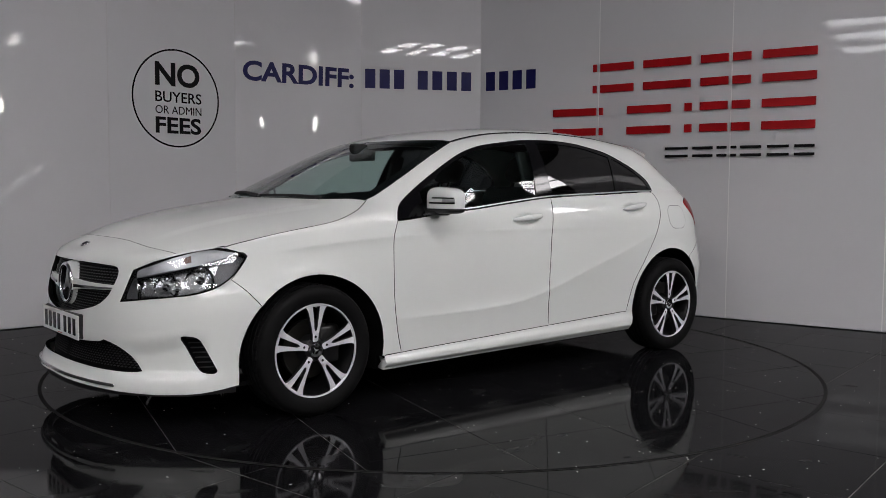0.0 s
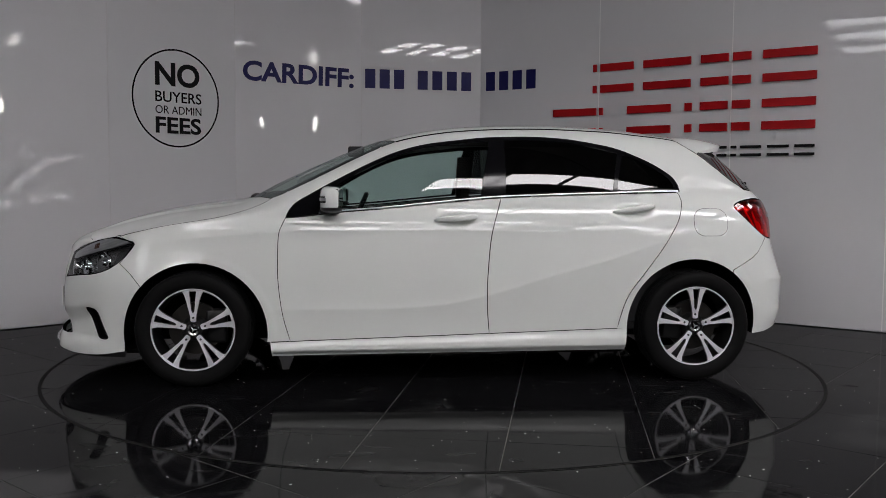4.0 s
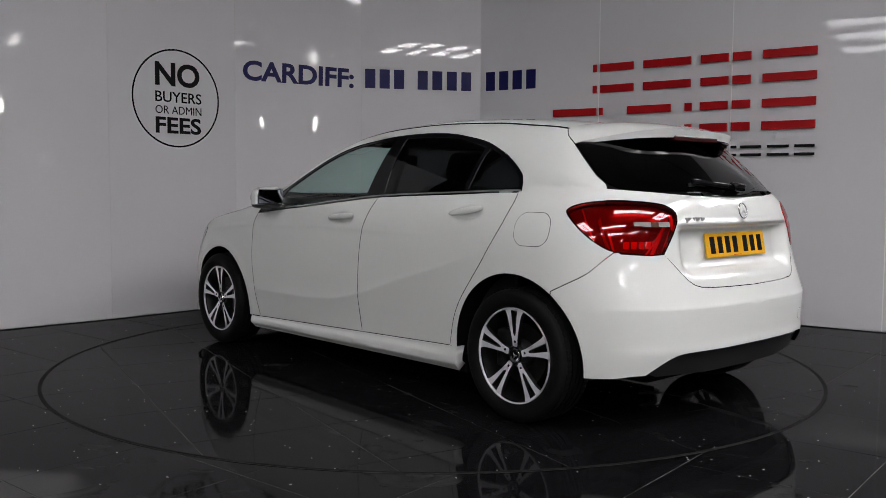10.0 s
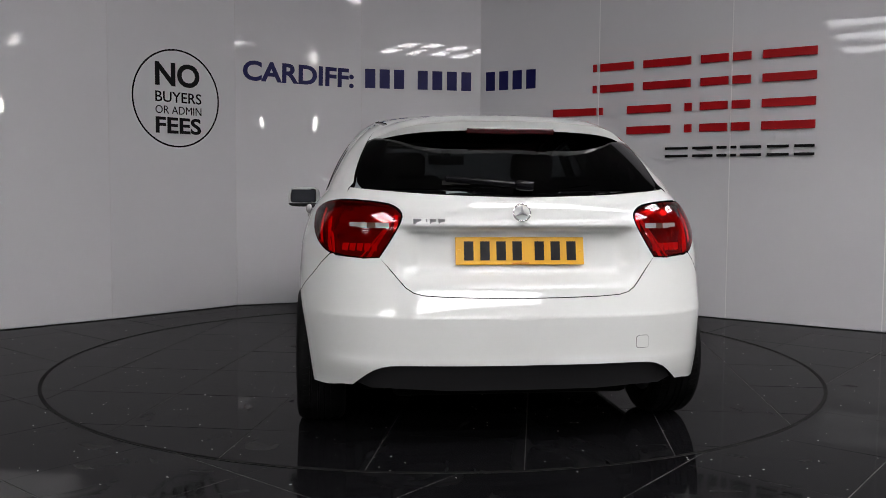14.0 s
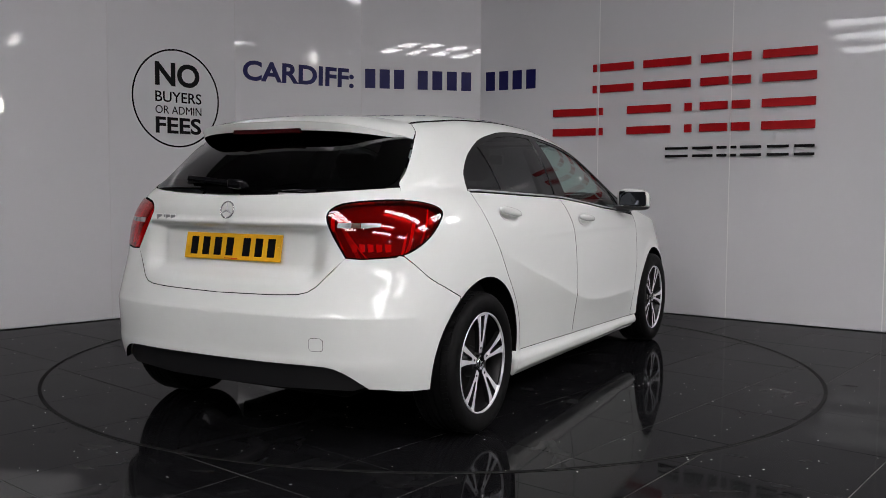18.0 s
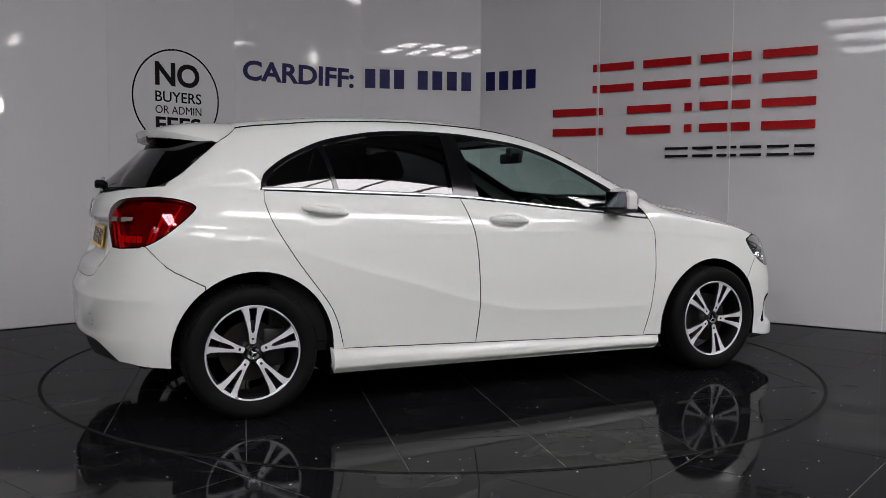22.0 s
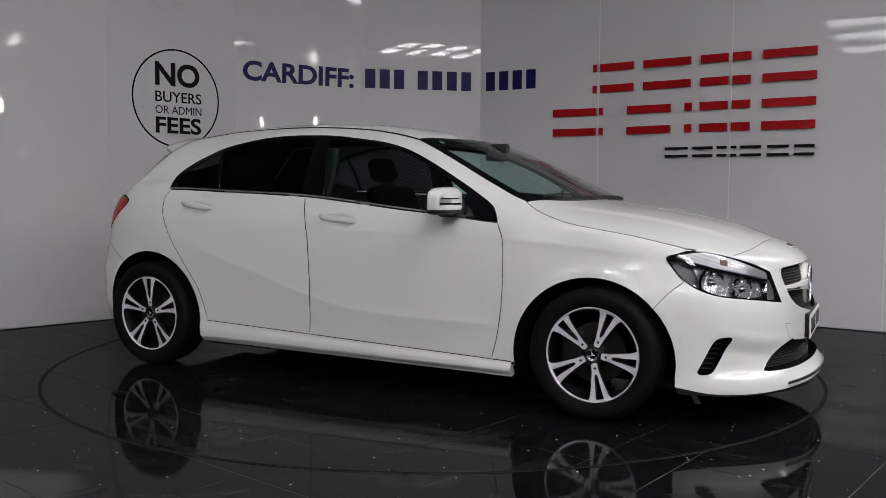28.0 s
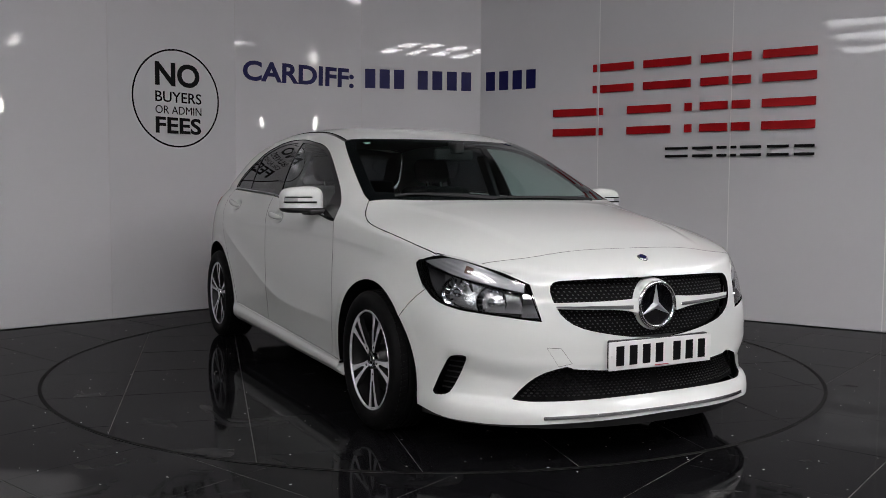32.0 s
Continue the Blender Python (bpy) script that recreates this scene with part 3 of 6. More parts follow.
def triangulate(poly, step, scale=(1, 1), holes=(), ridge=()):
    P = np.array(poly)
    pts, edges = [Vector((q[0] * scale[0], q[1] * scale[1])) for q in poly], [(i, (i + 1) % len(poly)) for i in range(len(poly))]
    loops = [len(poly)]
    for h in holes:
        k = len(pts)
        pts += [Vector((q[0] * scale[0], q[1] * scale[1])) for q in h]
        edges += [(k + i, k + (i + 1) % len(h)) for i in range(len(h))]
        loops.append(len(h))

    def within(Q, loop):
        a, b = np.array(loop), np.roll(np.array(loop), 1, 0)
        x, y = Q[:, :1], Q[:, 1:]
        with np.errstate(divide="ignore", invalid="ignore"):
            hit = ((a[:, 1] > y) != (b[:, 1] > y)) & (x < (b[:, 0] - a[:, 0]) * (y - a[:, 1]) / (b[:, 1] - a[:, 1]) + a[:, 0])
        return hit.sum(1) % 2 == 1
    rim = np.array([(p.x, p.y) for p in pts])
    L0 = rim[:len(poly)]
    HL, k = [], len(poly)
    for h in holes:
        HL.append(rim[k:k + len(h)])
        k += len(h)

    def inside(Q):
        ok = within(Q, L0)
        for h in HL:
            ok &= ~within(Q, h)
        return ok
    x0, y0 = rim.min(0)
    x1, y1 = rim.max(0)
    nx, ny = int((x1 - x0) / step) + 1, int((y1 - y0) / step) + 1
    I, J = np.meshgrid(np.arange(1, nx + 1), np.arange(1, ny + 1), indexing="ij")
    Q = np.stack([x0 + I * step - step * 0.5 * (J % 2), y0 + (J - 0.5) * step], -1).reshape(-1, 2)
    Q = Q[inside(Q)]
    if len(ridge):
        R = np.array(ridge) * np.array(scale)
        R = R[inside(R)]
        R = R[np.min(((R[:, None, :] - rim[None]) ** 2).sum(-1), 1) > (0.3 * step) ** 2]
        Q = Q[np.min(((Q[:, None, :] - R[None]) ** 2).sum(-1), 1) > (0.5 * step) ** 2]
        pts += [Vector(q) for q in R]
    if len(Q):
        near = np.min(((Q[:, None, :] - rim[None]) ** 2).sum(-1), 1)
        pts += [Vector(q) for q in Q[near > (0.45 * step) ** 2]]
    vs, _, fs, orig, *_ = geometry.delaunay_2d_cdt(pts, edges, [], 0, 1e-6)
    V = np.array([(v.x, v.y) for v in vs])
    mid = np.array([V[list(f)].mean(0) for f in fs])
    keep = [tuple(f) for f, ok in zip(fs, inside(mid)) if ok]
    return V / np.array(scale), keep


def build_panel(name, P, N, faces, mat, parent, mirror=False, both=False, thick=0.012, label=""):
    """Mesh from points and normals with a turned-in edge; mirror: the other side; both: joined over the middle."""
    P, N = np.array(P), np.array(N)
    T = np.array([f[:3] for f in faces])
    turn = np.einsum("ij,ij->i", np.cross(P[T[:, 1]] - P[T[:, 0]], P[T[:, 2]] - P[T[:, 0]]), N[T[:, 0]]) > 0
    F = [tuple(f) if ok else tuple(reversed(f)) for f, ok in zip(faces, turn)]
    count = {}
    for f in F:
        for i in range(len(f)):
            e = (f[i], f[(i + 1) % len(f)])
            count[tuple(sorted(e))] = count.get(tuple(sorted(e)), 0) + 1
    V, NN, FF = [tuple(p) for p in P], [tuple(n) for n in N], list(F)
    skin = len(FF)
    plain_rim = (np.abs(P[:, 2] - ZB(P[:, 0])) < 0.006) & ((P[:, 0] < -1.25) | (P[:, 0] > 0.86)) & (name in ("rear_wing", "front_wing", "side_frame", "front_bumper"))
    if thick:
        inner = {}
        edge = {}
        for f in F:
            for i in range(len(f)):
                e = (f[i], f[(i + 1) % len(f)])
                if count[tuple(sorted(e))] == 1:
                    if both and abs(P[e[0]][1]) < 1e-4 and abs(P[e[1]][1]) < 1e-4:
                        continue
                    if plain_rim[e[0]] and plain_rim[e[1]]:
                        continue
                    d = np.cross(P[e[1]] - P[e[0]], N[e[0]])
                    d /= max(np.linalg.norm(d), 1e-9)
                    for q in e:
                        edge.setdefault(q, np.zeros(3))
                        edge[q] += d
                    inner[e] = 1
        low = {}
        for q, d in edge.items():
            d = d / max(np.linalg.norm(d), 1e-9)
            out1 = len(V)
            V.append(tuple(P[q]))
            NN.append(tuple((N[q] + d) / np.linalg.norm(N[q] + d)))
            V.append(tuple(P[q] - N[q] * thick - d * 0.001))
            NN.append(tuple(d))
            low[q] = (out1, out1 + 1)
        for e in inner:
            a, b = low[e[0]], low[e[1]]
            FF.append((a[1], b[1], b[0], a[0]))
    if mirror or both:
        VM, NM = [(x, -y, z) for x, y, z in V], [(x, -y, z) for x, y, z in NN]
        FM = [tuple(reversed(f)) for f in FF]
        if both:
            k = len(V)
            kinds = ([0] * skin + [1] * (len(FF) - skin)) * 2
            V, NN, FF = V + VM, NN + NM, FF + [tuple(i + k for i in f) for f in FM]
        else:
            V, NN, FF = VM, NM, FM
    if not both:
        kinds = [0] * skin + [1] * (len(FF) - skin)
    # painted panels get black turned-in edges, standing in for shade in the gaps
    dark_edge = M_GAP if mat is M_PAINT and name not in ("sill", "fuel_flap", "towing_cover", "louvre") else mat
    return mesh_object(name, V, FF, [mat, dark_edge], True, parent, label, NN, kinds)


def side_panel(name, poly, mat, parent, mode="x", lift=0.0, step=0.035, gap=0.0022, both=False, sides=(False, True), thick=0.012, holes=(), label="", dent=None, ridge=()):
    """A piece of the lower body. poly in (x, z), or (y, z) on the nose or tail."""
    raw = np.array(poly)
    poly = shrink(poly, gap) if gap else poly
    if mode == "a":
        poly = [np.array((2.0 * np.sign(r[0]), q[1])) if abs(r[0]) > 1.9999 else q for q, r in zip(poly, raw)]
    holes = [shrink(h, -gap) if gap else h for h in holes]

    def to_a(q):
        q = np.array(q)
        if mode == "x":
            return np.stack([a_of_x(q[:, 0], q[:, 1]), q[:, 1]], 1)
        if mode == "a":
            return q
        return np.stack([a_of_y(q[:, 0], q[:, 1], mode == "front"), q[:, 1]], 1)
    V, F = triangulate(list(to_a(poly)), step, (1.2, 1.0), [list(to_a(h)) for h in holes], to_a(ridge) if len(ridge) else ())
    x, y = shell_xy(V[:, 0], V[:, 1])
    y = np.where(np.abs(V[:, 0]) > 1.9999, 0, y)
    P = np.stack([x, y, V[:, 1]], 1)
    N = shell_normal(P)
    if dent is not None:
        d0, e = dent(P), 0.004
        slope = np.stack([(dent(P + q) - dent(P - q)) / (2 * e) for q in np.eye(3) * e], 1)
        slope -= N * np.sum(slope * N, 1)[:, None]
        P = P + N * d0[:, None]
        N = N - slope
        N /= np.linalg.norm(N, axis=1, keepdims=True)
    P = P + N * lift
    if both:
        P[:, 1] = np.where(np.abs(V[:, 0]) > 1.9999, 0, P[:, 1])
        return build_panel(name, P, N, F, mat, parent, both=True, thick=thick, label=label)
    return [build_panel(name, P, N, F, mat, parent, mirror=m, thick=thick, label=label) for m in sides]


def top_panel(name, poly, mat, parent, kind="z", lift=0.0, step=0.04, gap=0.0022, both=False, sides=(False, True), thick=0.012, label="", holes=(), even=0, dent=None):
    """A piece of the upper body. poly in (x, z) on the side, (x, y) on top, or (x, v)."""
    raw = np.array(poly)
    poly = shrink(poly, gap) if gap and kind != "v" else poly
    q = np.array(poly)
    if kind == "y":
        q[:, 1] = np.where(raw[:, 1] < 1e-4, 0.0, q[:, 1])
    hv = []
    for h in holes:
        h = np.array(h)
        hv.append(list(np.stack([h[:, 0], v_of(h[:, 0], h[:, 1], 1)], 1)))
    if kind == "z":
        q = np.stack([q[:, 0], v_of(q[:, 0], q[:, 1], 1)], 1)
    elif kind == "y":
        q = np.stack([q[:, 0], np.where(q[:, 1] < 1e-3, 1.0, v_of(q[:, 0], np.maximum(q[:, 1], 0), 0))], 1)
    V, F = triangulate(list(q), step, (1.0, 1.0), hv)
    y, z = top_yz(V[:, 0], V[:, 1])
    P, N = np.stack([V[:, 0], y, z], 1), top_normal(V[:, 0], V[:, 1])
    k = (np.clip(1 - V[:, 1] / 0.14, 0, 1) * np.maximum(smooth(0.86, 0.95, V[:, 0]), smooth(-1.27, -1.36, V[:, 0])))[:, None]
    N = N * (1 - k) + shell_normal(P) * k
    if even:
        # the bend runs evenly over the whole pressing
        c, w = P[:, 0] - P[:, 0].mean(), P[:, 1 if kind == "y" else 2] - (0 if kind == "y" else P[:, 2].mean())
        if kind == "y":
            full = np.stack([c**i * w**(2 * j) for i in range(even + 1) for j in range(even + 1) if i + 2 * j <= even], 1)
            odd = np.stack([c**i * w**(2 * j + 1) for i in range(even + 1) for j in range(even + 1) if i + 2 * j + 1 <= even], 1)
        else:
            full = odd = np.stack([c**i * w**j for i in range(even + 1) for j in range(even + 1) if i + j <= even], 1)
        N = np.stack([B @ np.linalg.lstsq(B, N[:, i], rcond=None)[0] for i, B in enumerate((full, odd, full))], 1)
    if dent is not None:
        e = 0.004
        slope = np.stack([(dent(P + q) - dent(P - q)) / (2 * e) for q in np.eye(3) * e], 1)
        N = N / np.linalg.norm(N, axis=1, keepdims=True)
        slope -= N * np.sum(slope * N, 1)[:, None]
        P = P + N * dent(P)[:, None]
        N = N - slope
    N /= np.linalg.norm(N, axis=1, keepdims=True)
    P = P + N * lift
    if both:
        P[:, 1] = np.where(V[:, 1] > 0.9999, 0, P[:, 1])
        return build_panel(name, P, N, F, mat, parent, both=True, thick=thick, label=label)
    return [build_panel(name, P, N, F, mat, parent, mirror=m, thick=thick, label=label) for m in sides]


car = tagged(new("car"), "white five-door hatchback car parked on the turning platform", "car")


def arc(cx, cz, r, a0, a1, n=14):
    return [(cx + r * math.cos(radians(a0 + (a1 - a0) * i / n)), cz + r * math.sin(radians(a0 + (a1 - a0) * i / n))) for i in range(n + 1)]


def ax(pts):
    """(x, z) on the body side as (a, z)."""
    q = np.array(pts, float)
    return list(zip(a_of_x(q[:, 0], q[:, 1]).tolist(), q[:, 1].tolist()))


def ay(pts, front):
    """(y, z) on the nose or tail as (a, z)."""
    q = np.array(pts, float)
    return list(zip(a_of_y(q[:, 0], q[:, 1], front).tolist(), q[:, 1].tolist()))


# door and panel edges, in x and z
G_REAR = [(-1.266, 1.037), (-1.278, 0.990), (-1.254, 0.898), (-1.209, 0.814), (-1.146, 0.716), (-1.073, 0.617), (-0.990, 0.504), (-0.949, 0.418), (-0.914, 0.288)]
G_MID = [(-0.278, 1.003), (-0.258, 0.944), (-0.224, 0.831), (-0.207, 0.717), (-0.195, 0.517), (-0.200, 0.373), (-0.211, 0.264)]
G_FRONT = [(0.870, 0.893), (0.892, 0.849), (0.907, 0.806), (0.912, 0.719), (0.912, 0.573), (0.897, 0.427), (0.876, 0.325), (0.848, 0.233)]


def sill_z(x):
    return 0.288 + (x + 0.914) * (0.233 - 0.288) / (0.848 + 0.914)


def belt(x0, x1, drop=0.004, n=16):
    return [(x, float(ZB(x)) - drop) for x in np.linspace(x0, x1, n)]


RIDGES = [(x, float(c(x)) + d) for c, x0, x1 in ((CREASE, -1.25, 0.93), (UPLINE, -0.95, 1.55)) for x in np.arange(x0, x1, 0.012) for d in (-0.007, 0.0, 0.007)]
HANDLES = ((-0.025, 0.890), (-1.000, 0.943))
RIDGES += [(hx + 0.011 * i, hz + 0.009 * k + 0.0045 * (i % 2)) for hx, hz in HANDLES for i in range(-11, 12) for k in range(-5, 5)]


def handle_hollow(P):
    """A cup behind each pull handle."""
    d = 0.0
    for hx, hz in HANDLES:
        d = d - 0.020 * np.exp(-((((P[:, 0] - hx) / 0.085) ** 2 + ((P[:, 2] - hz + 0.010) / 0.030) ** 2) ** 2))
    return d


fd = side_panel("front_door", outline(curve(G_MID[::-1]), belt(-0.276, 0.868), curve(G_FRONT), [(x, sill_z(x) + 0.003) for x in np.linspace(0.848, -0.211, 20)]), M_PAINT, car, step=0.022, gap=0.0025, ridge=RIDGES, dent=handle_hollow)
rd = side_panel("rear_door", outline(curve(G_REAR[::-1]), belt(-1.262, -0.28), curve(G_MID), [(x, sill_z(x) + 0.003) for x in np.linspace(-0.211, -0.914, 14)]), M_PAINT, car, step=0.022, gap=0.0025, ridge=RIDGES, dent=handle_hollow)
R_ARCH, F_ARCH = 0.366, 0.372


def sill_shape(P):
    """Flares out below the doors, then tucks under."""
    s = sill_z(P[:, 0])
    f = (s - P[:, 2]) / (s - 0.162)
    return 0.015 * smooth(0.0, 0.40, f) - 0.030 * smooth(0.62, 1.0, f) - 0.004 * smooth(0.91, 0.955, P[:, 0])


side_panel("sill", outline([(x, sill_z(x) + 0.001) for x in np.linspace(-0.968, 0.955, 30)], curve([(0.955, 0.235), (0.947, 0.154)]), [(x, 0.171 + (x + 0.96) * (-0.017 / 1.9)) for x in np.linspace(0.947, -0.962, 30)], curve([(-0.962, 0.171), (-0.968, 0.290)])),
           M_PAINT, car, lift=0.001, thick=0.05, step=0.012, gap=0.001, dent=sill_shape)
# black strip behind the door gap, painting in its shade
side_panel("sill_seam", [(x, sill_z(x) - 0.004) for x in np.linspace(-0.95, 0.95, 30)] + [(x, sill_z(x) + 0.012) for x in np.linspace(0.95, -0.95, 30)], M_GAP, car, lift=-0.006, thick=0, gap=0, step=0.05, label="black strip painted for shade in the seam under the doors")
LAMP_SIDE = [(-1.716, 1.001), (-1.665, 0.995), (-1.625, 0.986), (-1.592, 0.973), (-1.580, 0.957), (-1.596, 0.935), (-1.632, 0.902), (-1.683, 0.858), (-1.729, 0.823), (-1.772, 0.796)]
wing = outline(curve(G_REAR), [(-0.914, 0.289), (-0.969, 0.290)], arc(-1.335, 0.305, R_ARCH, 0, 127, 24),
               curve([(-1.557, 0.612), (-1.64, 0.655), (-1.713, 0.698), (-1.790, 0.785)]), curve([(-1.790, 0.789)] + LAMP_SIDE[::-1]), belt(-1.706, -1.268, -0.0016, 14))
side_panel("rear_wing", wing, M_PAINT, car, step=0.022, gap=0.0015)
HL_UP = [(1.657, 0.748), (1.717, 0.775), (1.803, 0.784), (1.911, 0.755), (2.0, 0.718), (2.050, 0.688)]
HL_LOW = [(2.098, 0.548), (2.035, 0.563), (1.962, 0.574), (1.870, 0.588), (1.784, 0.620), (1.711, 0.674), (1.657, 0.748)]
fender = outline(curve(G_FRONT[::-1]), belt(0.872, 1.73, -0.0016, 20), curve([(1.73, 0.778), (1.69, 0.765), (1.656, 0.748), (1.711, 0.674), (1.735, 0.648)]), curve([(1.735, 0.648), (1.68, 0.60), (1.617, 0.528)]), arc(1.34, 0.28, F_ARCH, 41.7, 187, 26), [(0.955, 0.235), (0.86, 0.237)])
side_panel("front_wing", fender, M_PAINT, car, step=0.019, gap=0.0015, ridge=RIDGES)

# front bumper: bottom lip, lower intake, number plate bar, grille opening, lamp edge
GRILLE = [(0.0, 0.471), (0.10, 0.476), (0.227, 0.494), (0.343, 0.520), (0.407, 0.555), (0.440, 0.600), (0.456, 0.660), (0.440, 0.692), (0.40, 0.699)]
INTAKE_LOW = [(0.0, 0.255), (0.2, 0.253), (0.412, 0.247), (0.540, 0.246), (0.592, 0.252)]
INTAKE_UP = [(0.592, 0.252), (0.541, 0.310), (0.484, 0.353), (0.405, 0.376), (0.380, 0.366), (0.236, 0.354), (0.0, 0.350)]
VENT = [(1.798, 0.257), (1.835, 0.340), (1.862, 0.392), (1.885, 0.406), (1.923, 0.407), (1.913, 0.373), (1.872, 0.279), (1.850, 0.251), (1.808, 0.245)]
fb = ax(arc(1.34, 0.28, F_ARCH, 41.5, -8, 12)) + ax(curve([(1.710, 0.185), (1.85, 0.163), (2.0, 0.158)], 0.03))
fb += [(a, 0.158 + 0.022 * (a - fb[-1][0]) / (2.0 - fb[-1][0])) for a in np.linspace(fb[-1][0], 2.0, 12)[1:]]
LAMP_Y = float(shell_xy(a_of_x(2.052, 0.690), 0.690)[1])


def nose_z(y):
    return 0.732 - 0.042 * (y / LAMP_Y) ** 2


fb += [(2.0, z) for z in np.linspace(0.188, 0.248, 7)]
fb += ay(curve(INTAKE_LOW), True) + ay(curve(INTAKE_UP), True)[1:] + ay(curve(GRILLE), True)
fb += ay([(0.30, 0.703), (0.15, 0.705), (0.0, 0.706)], True) + ay([(y, nose_z(y)) for y in np.linspace(0.0, LAMP_Y, 16)], True) + ax(curve(HL_LOW[:6])) + ax(curve([(1.735, 0.648), (1.68, 0.60), (1.618, 0.529)]))


def nose_shape(P):
    """A soft ledge over the vents and a tray-like lip below."""
    x, y, z = P[:, 0], np.abs(P[:, 1]), P[:, 2]
    top = 0.43 - 0.05 * smooth(1.85, 2.1, x)
    hollow = smooth(0, 0.08, top - z) * smooth(0.215, 0.26, z) * smooth(1.815, 1.89, x) * (1 - smooth(2.06, 2.14, x))
    ledge = np.exp(-((z - top - 0.01) / 0.018) ** 2) * smooth(1.83, 1.92, x)
    lip = smooth(0.285, 0.175, z) * smooth(1.7, 1.9, x)
    roll = smooth(0.66, 0.44, z) * smooth(1.66, 1.90, x) * (1 - 0.6 * smooth(2.10, 2.18, x))
    return 0.015 * roll - 0.018 * hollow + 0.002 * ledge + 0.006 * lip


bumper = side_panel("front_bumper", outline(fb), M_PAINT, car, mode="a", both=True, step=0.016, holes=[ax(outline(curve(VENT + VENT[:1], 0.012)))], dent=nose_shape, thick=0.02, gap=0.0014)
# rear bumper
rb = ax(arc(-1.335, 0.305, R_ARCH, 127.5, 188, 12)) + ax(curve([(-1.70, 0.25), (-1.80, 0.255), (-1.86, 0.268)]))
rb += ay(curve([(0.66, 0.272), (0.61, 0.318), (0.55, 0.352), (0.457, 0.362), (0.2, 0.363), (0.0, 0.363)], 0.04), False)
rb += [(-2.0, z) for z in np.linspace(0.363, 0.621, 10)[1:]]
GATE_LOW = [(0.0, 0.621), (0.32, 0.628), (0.43, 0.642), (0.485, 0.69), (0.556, 0.775)]
rb += ay(curve(GATE_LOW, 0.04), False)[1:] + ay([(0.62, 0.771), (0.687, 0.776)], False) + ax(curve([(-1.812, 0.779), (-1.790, 0.783), (-1.713, 0.697), (-1.64, 0.654), (-1.558, 0.6115)], 0.04))


def tail_shape(P):
    x, z = P[:, 0], P[:, 2]
    back = smooth(-1.75, -1.95, x)
    return back * 0.006 * smooth(0.41, 0.365, z)


rear_bumper = side_panel("rear_bumper", outline(rb), M_PAINT, car, mode="a", both=True, step=0.024, dent=tail_shape, thick=0.02, gap=0.0013, ridge=[(a, z) for a in np.arange(-1.985, -1.35, 0.015) for z in (0.536, 0.544, 0.550, 0.558, 0.566)])
LAMP_IN = [(0.588, 0.996), (0.518, 0.985), (0.480, 0.963), (0.470, 0.934), (0.488, 0.890), (0.523, 0.832), (0.560, 0.775)]
tg = [(-2.0, z) for z in np.linspace(0.621, 1.015, 14)]
tg += ay(curve([(0.0, 1.015), (0.33, 1.026), (0.56, 1.042), (0.668, 1.052)], 0.04), False)[1:] + ay([(0.711, 1.0025), (0.66, 1.0015)], False) + ay(curve(LAMP_IN, 0.03), False) + ay(curve(GATE_LOW[::-1], 0.04), False)[1:]


def gate_shape(P):
    """The number plate sits in a hollow under a sharp ledge."""
    y, z = np.abs(P[:, 1]), P[:, 2]
    return -0.050 * smooth(0.895, 0.882, z) * smooth(0.665, 0.74, z) * smooth(0.50, 0.40, y) + 0.008 * np.exp(-((z - 0.902) / 0.012) ** 2) * smooth(0.52, 0.4, y)


tailgate = side_panel("tailgate", outline(tg), M_PAINT, car, mode="a", both=True, step=0.02, dent=gate_shape)
side_panel("rear_valance", outline(ay([(0.66, 0.270), (0.60, 0.250), (0.3, 0.245), (0.0, 0.245)], False) + [(-2.0, z) for z in np.linspace(0.245, 0.385, 6)[1:]] + ay([(0.3, 0.385), (0.5, 0.380), (0.58, 0.35), (0.64, 0.30)], False)),
           M_BLACKTRIM, car, mode="a", both=True, lift=-0.022, thick=0.08, label="black plastic rear valance")

# upper body
D_TOP = [(-1.284, 1.040), (-1.261, 1.110), (-1.160, 1.186), (-1.044, 1.242), (-0.929, 1.284), (-0.755, 1.318), (-0.639, 1.333), (-0.464, 1.341), (-0.229, 1.335), (-0.052, 1.316), (0.126, 1.291), (0.276, 1.251), (0.426, 1.187), (0.609, 1.093), (0.731, 1.025), (0.835, 0.960), (0.872, 0.897)]
ROOF_EDGE = [(0.285, 0.575), (0.12, 0.566), (-0.2, 0.553), (-0.6, 0.543), (-1.0, 0.530), (-1.345, 0.510)]
A_IN = [(0.285, 0.575), (0.45, 0.622), (0.62, 0.660), (0.80, 0.695), (0.90, 0.712), (0.958, 0.712)]
GATE_UP = [(-1.338, 0.509), (-1.385, 0.561), (-1.444, 0.589), (-1.520, 0.620), (-1.593, 0.642), (-1.635, 0.650), (-1.675, 0.654), (-1.696, 0.674)]
HOODLINE = [(0.958, 0.716), (1.053, 0.772), (1.15, 0.808), (1.227, 0.822), (1.36, 0.821), (1.492, 0.810), (1.62, 0.79), (1.74, 0.758)]


def vy(pts, lift=0.0):
    q = np.array(pts)
    return [np.array(p) for p in zip(q[:, 0], v_of(q[:, 0], q[:, 1], 0))]


def vz(pts):
    q = np.array(pts)
    return [np.array(p) for p in zip(q[:, 0], v_of(q[:, 0], q[:, 1], 1))]


